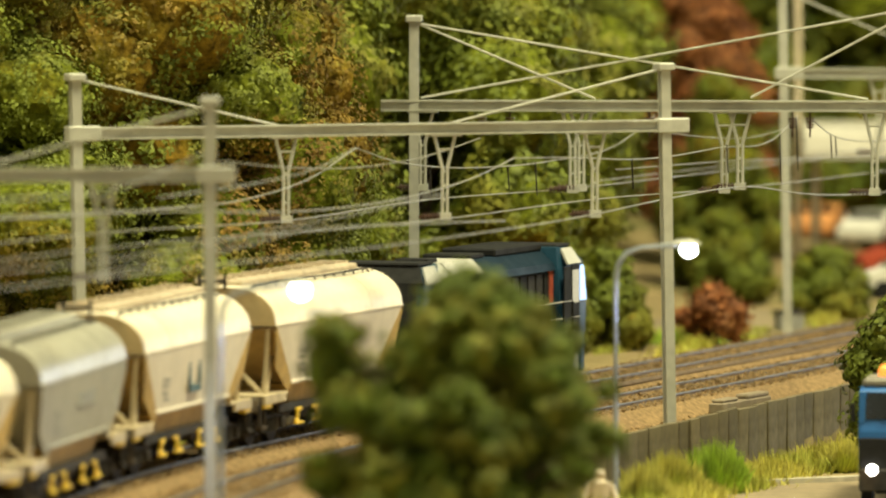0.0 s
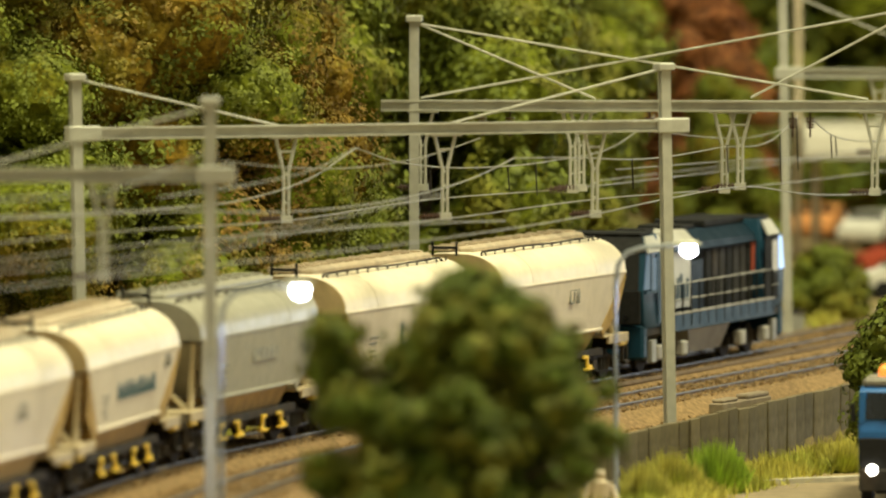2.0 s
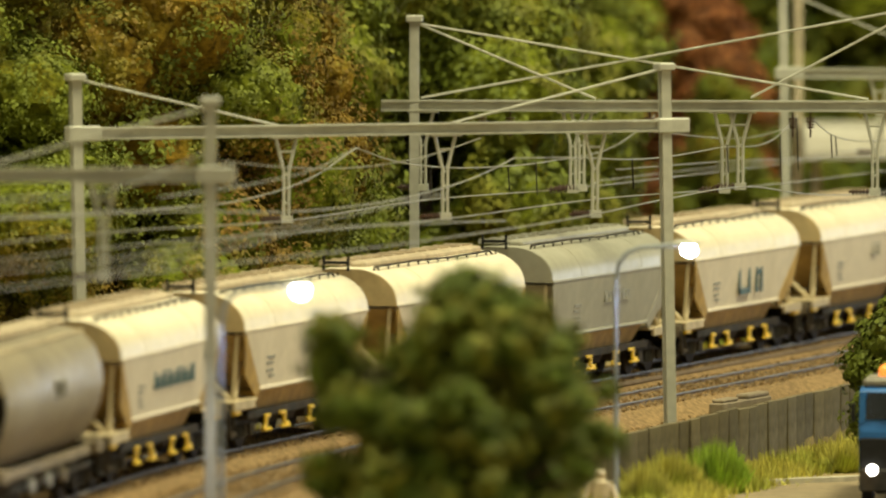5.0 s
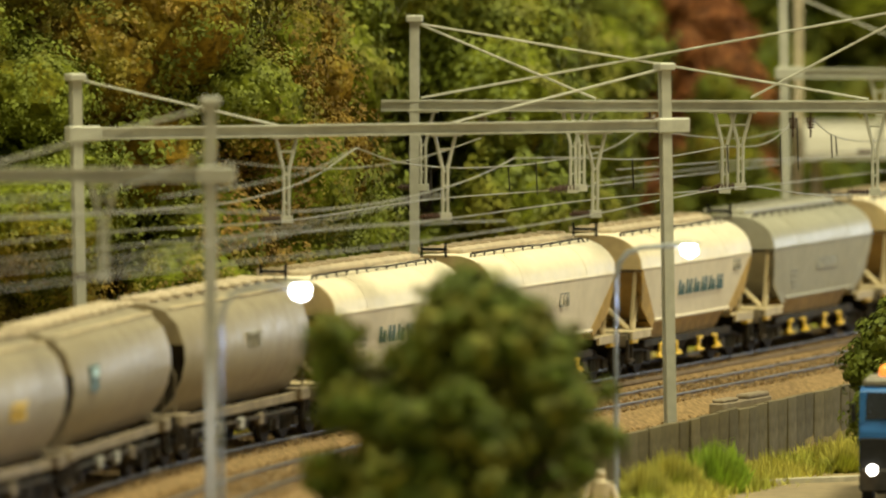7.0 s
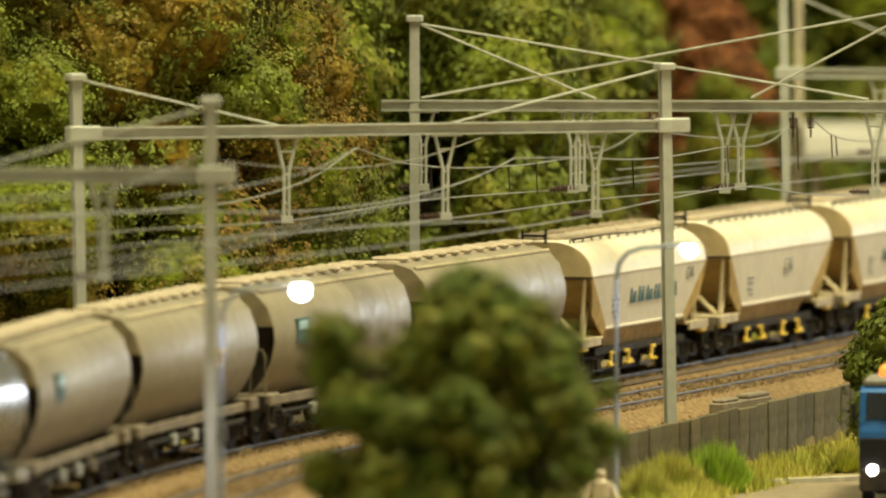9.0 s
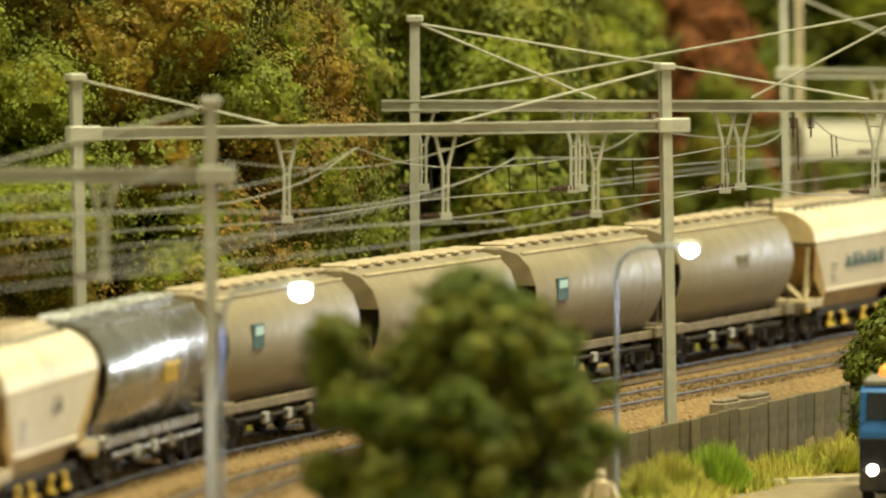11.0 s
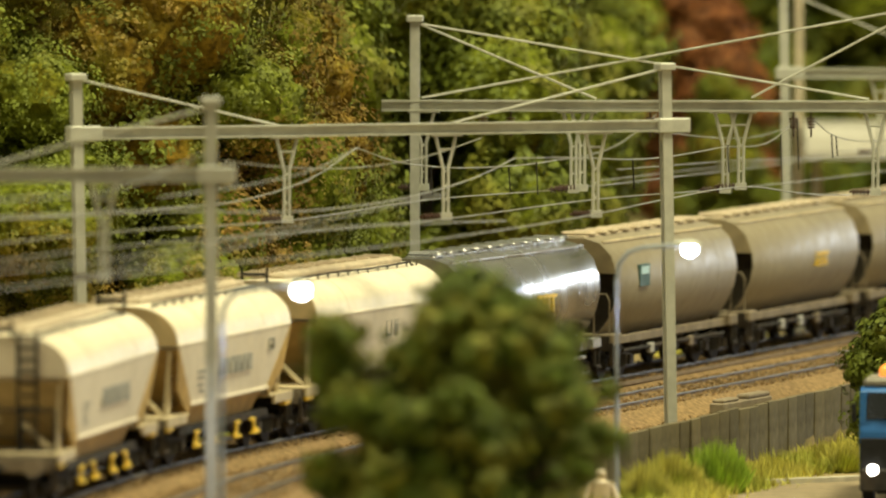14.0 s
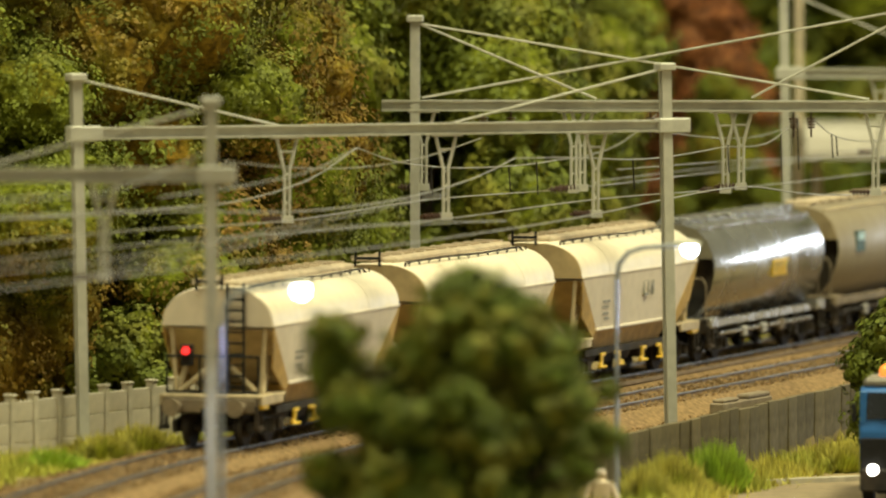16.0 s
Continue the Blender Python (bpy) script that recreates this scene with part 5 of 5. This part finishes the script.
# ---- fences ----
def build_plank_fence():
    f = thing("plank_fence", Matrix.Identity(4), "weathered grey brown retaining fence of upright planks", "fence")
    rng = np.random.default_rng(7)
    meshes = [mesh_of(boxes((-0.47, 0.47, -0.07, 0.07, LOW - 0.2, 0.02 - 0.02 * k), bevel=0.02), "plank", PLANK) for k in range(3)]
    s = -40.0
    while s < 40:
        x, y, _ = beside(s, -8.1 + rng.uniform(-0.03, 0.03))
        o = new("plank", meshes[int(rng.integers(3))])
        o.parent = f
        o.matrix_basis = pose(x * U, y * U, rng.uniform(-0.02, 0.02) * U, rng.uniform(-1.5, 1.5), rng.uniform(-0.8, 0.8), math.degrees(TH) + rng.uniform(-2, 2))
        s += 0.97
    bm = bmesh.new()
    a, b = beside(-40, -8.0), beside(40, -8.0)
    loft(bm, [[(p[0] + dx, p[1], z) for dx, z in ((-0.1, -0.1), (0.1, -0.1), (0.1, -0.22), (-0.1, -0.22))] for p in (a, b)])
    part("rail", bm, PLANK, f)


build_plank_fence()


def build_panel_fence():
    f = thing("concrete_fence", Matrix.Identity(4), "pale concrete panel fence with square posts", "fence")
    post = mesh_of(boxes((-0.11, 0.11, -0.11, 0.11, -0.7, 1.2), (-0.14, 0.14, -0.14, 0.14, 1.2, 1.26), bevel=0.015), "post", CONCRETE)
    panel = mesh_of(boxes((-0.53, 0.53, -0.05, 0.05, -0.27, 0.27), bevel=0.012), "panel", CONCRETE)
    rng = np.random.default_rng(3)
    turn = math.degrees(math.atan2(6.8, 3.67))
    for i in range(25):
        x, y = -16.6 + 0.582 * i, 244.9 + 1.0785 * i
        o = new("post", post)
        o.parent, o.matrix_basis = f, pose(x * U, y * U, 0, rng.uniform(-1, 1), rng.uniform(-1, 1), turn)
        if i < 24:
            for k in range(3):
                o = new("panel", panel)
                o.parent, o.matrix_basis = f, pose((x + 0.291) * U, (y + 0.539) * U, (-0.33 + 0.555 * k) * U, rng.uniform(-0.8, 0.8), rng.uniform(-0.5, 0.5), turn)


build_panel_fence()


# ---- street lamps ----
def build_street_lamp(x, y, head_z, arm, label):
    l = thing("street_lamp", pose(x * U, y * U, LOW * U), label, "street lamp", "street lamps")
    h = head_z - LOW
    bm = bmesh.new()
    pts = [(0, 0, -0.05), (0, 0, h * 0.5), (0, 0, h - 0.75), (0.06, 0, h - 0.35), (0.28, 0, h - 0.08), (0.62, 0, h + 0.04), (arm - 0.3, 0, h + 0.12)]
    tube(bm, pts, 0.062, 8)
    part("pole", bm, LAMP_POST, l, smooth=True)
    bm = bmesh.new()
    rod(bm, (0, 0, 0), (0, 0, 0.8), 0.13, 10, 0.11)
    part("base_sleeve", bm, LAMP_POST, l)
    bm = bmesh.new()
    prof = [(0.0, 0.06), (0.12, 0.13), (0.45, 0.15), (0.68, 0.09), (0.75, 0.03)]
    loft(bm, [[(arm - 0.45 + u, r * 1.3 * math.cos(a), h + 0.12 + r * math.sin(a)) for a in np.linspace(0, math.pi, 7)] for u, r in prof])
    head = part("lamp_head", bm, GALV, l, smooth=True)
    bm = bmesh.new()
    bmesh.ops.create_uvsphere(bm, u_segments=16, v_segments=10, radius=1, matrix=Matrix.Translation((arm - 0.02, 0, h + 0.0)) @ Matrix.Diagonal((0.21, 0.19, 0.19, 1)))
    part("lens", bm, LIGHT_WHITE, head, "bright cool white lamp lens")
    data = bpy.data.lights.new("street_light", "SPOT")
    data.energy, data.color, data.spot_size, data.spot_blend, data.shadow_soft_size = 0.22, (0.62, 0.74, 1.0), radians(150), 0.6, 0.2 * U
    ob = new("street_light", data)
    ob.matrix_world = Matrix.Translation(V(x + arm - 0.1, y, head_z - 0.12))


build_street_lamp(-5.13, 225, 5.5, 1.85, "grey street lamp with a bright lit head")
build_street_lamp(4.35, 245, 5.5, 1.85, "grey street lamp with a curved arm, lit")


# ---- truck ----
def build_truck(x, y, turn):
    t = thing("truck", pose(x * U, y * U, (LOW + 0.05) * U, 0, 0, turn), "blue truck with amber roof beacon and headlights on", "truck")
    # x to its left side, -y forward
    prof = [(-1.05, 0.75), (-1.12, 1.95), (-1.05, 2.22), (-0.86, 3.0), (-0.74, 3.1), (0.95, 3.14), (1.0, 0.75)]
    bm = bmesh.new()
    loft(bm, [[(sx, a, b) for a, b in prof] for sx in (-1.22, 1.22)])
    bmesh.ops.bevel(bm, geom=bm.edges[:], offset=0.05, segments=2, affect="EDGES", profile=0.5)
    cab = part("cab", bm, TRUCK_BLUE, t, smooth=True)
    bm = boxes((-1.16, 1.16, -0.78, 0.95, 3.08, 3.34), bevel=0.09)
    part("cab_roof", bm, TRUCK_GREY, cab, "grey roof spoiler")
    bm = bmesh.new()
    ring = [(-1.08, -1.06, 2.27), (1.08, -1.06, 2.27), (1.02, -0.9, 2.96), (-1.02, -0.9, 2.96)]
    loft(bm, [[(a, b - 0.03, c) for a, b, c in ring], [(a, b + 0.04, c) for a, b, c in ring]])
    part("windscreen", bm, GLASS_DARK, cab)
    for sx in (-1, 1):
        part("side_window", boxes((sx * 1.225 - 0.012, sx * 1.225 + 0.012, -0.55, 0.5, 2.28, 2.92), bevel=0.01), GLASS_DARK, cab)
        part("pillar", boxes((sx * 1.13 - 0.08, sx * 1.13 + 0.08, -1.1, -0.96, 2.15, 3.0), bevel=0.02), TRUCK_BLUE, cab)
        bm = bmesh.new()
        rod(bm, (sx * 0.85, -1.14, 0.95), (sx * 0.85, -1.27, 0.95), 0.15, 14)
        part("headlight", bm, HEADLAMP, cab, "lit white headlight")
        part("mirror", boxes((sx * 1.38 - 0.06, sx * 1.38 + 0.06, -1.1, -0.95, 2.2, 2.7), bevel=0.02), BLACK, cab)
        for yy in (-0.1, 3.6, 4.6):
            bm = bmesh.new()
            rod(bm, (sx * 0.92, yy, 0.47), (sx * 1.2, yy, 0.47), 0.47, 20)
            wh = part("wheel", bm, RUBBER, t)
            bm = bmesh.new()
            rod(bm, (sx * 1.19, yy, 0.47), (sx * 1.23, yy, 0.47), 0.25, 14)
            part("rim", bm, PALE, wh)
    part("grille", boxes((-1.2, 1.2, -1.17, -1.06, 0.95, 1.78), bevel=0.03), BLACK, cab)
    part("bumper", boxes((-1.2, 1.2, -1.24, -1.0, 0.38, 0.98), bevel=0.05), FRAME, cab)
    part("wiper", rods(((-0.7, -1.12, 2.27), (0.1, -1.07, 2.5)), r=0.02), BLACK, cab)
    bm = bmesh.new()
    rod(bm, (-0.62, 0.1, 3.32), (-0.62, 0.1, 3.4), 0.2, 14)
    bmesh.ops.create_uvsphere(bm, u_segments=14, v_segments=8, radius=0.2, matrix=Matrix.Translation((-0.62, 0.1, 3.46)))
    part("beacon", bm, AMBER, cab, "amber roof beacon")
    part("chassis", boxes((-0.5, 0.5, 0.2, 6.2, 0.6, 0.95), bevel=0.03), FRAME, t)
    part("cargo_box", boxes((-1.24, 1.24, 1.2, 6.4, 0.95, 3.2), bevel=0.05), TRUCK_GREY, t)


build_truck(12.25, 256.0, -8)


# ---- small things beside the line ----
def build_figure(x, y):
    """A small painted figurine, one plain shape."""
    bm = bmesh.new()
    for z0, z1, r0, r1 in ((0, 0.85, 0.17, 0.19), (0.8, 1.45, 0.22, 0.25), (1.4, 1.52, 0.25, 0.09)):
        rod(bm, (0, 0, z0), (0, 0, z1), r0, 12, r1)
    bmesh.ops.create_uvsphere(bm, u_segments=12, v_segments=8, radius=0.13, matrix=Matrix.Translation((0, 0, 1.64)))
    rod(bm, (-0.25, 0, 1.4), (-0.42, -0.1, 0.95), 0.07, 8)
    rod(bm, (0.25, 0, 1.4), (0.42, -0.1, 0.95), 0.07, 8)
    ob = part("figurine", bm, SKIN, smooth=True)
    ob.location = V(x, y, LOW + 0.02)
    tagged(ob, "small cream painted plastic figurine by the street", "figurine")


build_figure(3.95, 244)


def build_box(x, y):
    c = thing("signal_cabinet", pose(x * U, y * U, -0.55 * U, 0, 0, 20), "dark grey signal cabinet at the mast's foot", "cabinet")
    part("body", boxes((-0.42, 0.42, -0.3, 0.3, -0.05, 0.62), bevel=0.03), TANK, c)
    part("lid", boxes((-0.47, 0.47, -0.35, 0.35, 0.62, 0.7), bevel=0.02), FRAME, c)


build_box(11.25, 316.5)


def build_car(name, x, y, z, turn, paint, label, tall=1.45):
    c = thing(name, pose(x * U, y * U, z * U, 0, 0, turn), label, "car")
    bm = bmesh.new()
    prof = [(-2.1, 0.3), (-2.15, 0.75), (-1.2, 0.92), (-0.6, tall), (1.3, tall), (1.95, 0.95), (2.1, 0.8), (2.1, 0.3)]
    loft(bm, [[(a, yy, b) for a, b in prof] for yy in (-0.82, 0.82)])
    bmesh.ops.bevel(bm, geom=bm.edges[:], offset=0.08, segments=2, affect="EDGES", profile=0.5)
    body = part("body", bm, paint, c, smooth=True)
    for s in (-1, 1):
        part("side_window", boxes((-0.6, 1.3, s * 0.82 - 0.02, s * 0.82 + 0.02, 0.98, tall - 0.1), bevel=0.01), GLASS_DARK, body)
        for xx in (-1.3, 1.3):
            bm = bmesh.new()
            rod(bm, (xx, s * 0.66, 0.31), (xx, s * 0.86, 0.31), 0.31, 16)
            part("wheel", bm, RUBBER, c)
    part("windscreen", boxes((-1.0, -0.92, -0.7, 0.7, 1.0, 1.3)), GLASS_DARK, body)


RED_CAR = material("red_lacquer", (0.42, 0.07, 0.04), 0.35, 0, 2.0, 0.08)
build_car("car", 16.4, 338, -0.55, 8, WHITE_CAR, "white parked car beyond the bush")
build_car("car", 14.1, 366, 0.15, 80, ORANGE, "orange parked car in the distance", 1.3)
build_car("car", 16.1, 364, 0.0, 70, WHITE_CAR, "white parked car in the distance", 1.3)
build_car("car", 17.0, 352, -0.5, 15, RED_CAR, "red parked car behind the line")


def build_canopy():
    c = thing("platform_canopy", Matrix.Identity(4), "long white platform canopy on pale posts", "canopy")
    bm = bmesh.new()
    prof = [(0, 0), (0.1, 0.55), (0.9, 0.85), (3.5, 1.0), (6.0, 0.8), (6.8, 0.5), (6.9, 0), (3.4, 0.25)]
    loft(bm, [[(13.0 + (k - 351) * 0.05 * 0 + xx, 351 + a, 4.0 + b) for a, b in prof] for k, xx in ((351, 0), (351, 24))])
    part("roof", bm, WHITE_ROOF, c)
    part("fascia", boxes((12.95, 37, 350.8, 351.0, 3.75, 4.15), bevel=0.03), WHITE_ROOF, c)
    for x in (13.55, 19.5, 25.5, 31.5):
        part("post", boxes((x - 0.16, x + 0.16, 354.2, 354.5, -0.6, 4.3), bevel=0.03), CONCRETE, c)


build_canopy()


def build_pole(x, y):
    p = thing("floodlight_mast", pose(x * U, y * U, -0.55 * U), "pale pinkish tall mast behind the line", "mast")
    bm = bmesh.new()
    rod(bm, (0, 0, -0.05), (0, 0, 13), 0.16, 10, 0.13)
    part("shaft", bm, SKIN, p)
    part("foot", boxes((-0.3, 0.3, -0.3, 0.3, -0.05, 0.3), bevel=0.03), CONCRETE, p)
    part("cross_arm", boxes((-0.8, 0.8, -0.1, 0.1, 12.6, 12.8), bevel=0.03), GALV, p)


build_pole(12.95, 356)


# ---- what moves ----
def ahead(t):
    """Where the front of the first wagon's box stands on the line."""
    u = t - 8
    return 75.865 + 10.8791 * u + 0.0561 * u * u - 0.003 * u ** 3


def standing(a, wheelbase):
    """Pose of a vehicle whose bogies stand on the line about a."""
    p, q = on_line(a - wheelbase / 2), on_line(a + wheelbase / 2)
    return pose((p[0] + q[0]) / 2 * U, (p[1] + q[1]) / 2 * U, 0, 0, 0, math.degrees(math.atan2(q[1] - p[1], q[0] - p[0])))


def motions():
    times = [i * 0.5 for i in range(33)]
    for w, k in WAGONS:
        walk(w, [(t, standing(ahead(t) - 5.57 - PITCH * (k - 1), 9.1)) for t in times])
    walk(LOCO, [(t, standing(ahead(t) - 5.57 + PITCH / 2 + 7.7, 7.8)) for t in times])


motions()
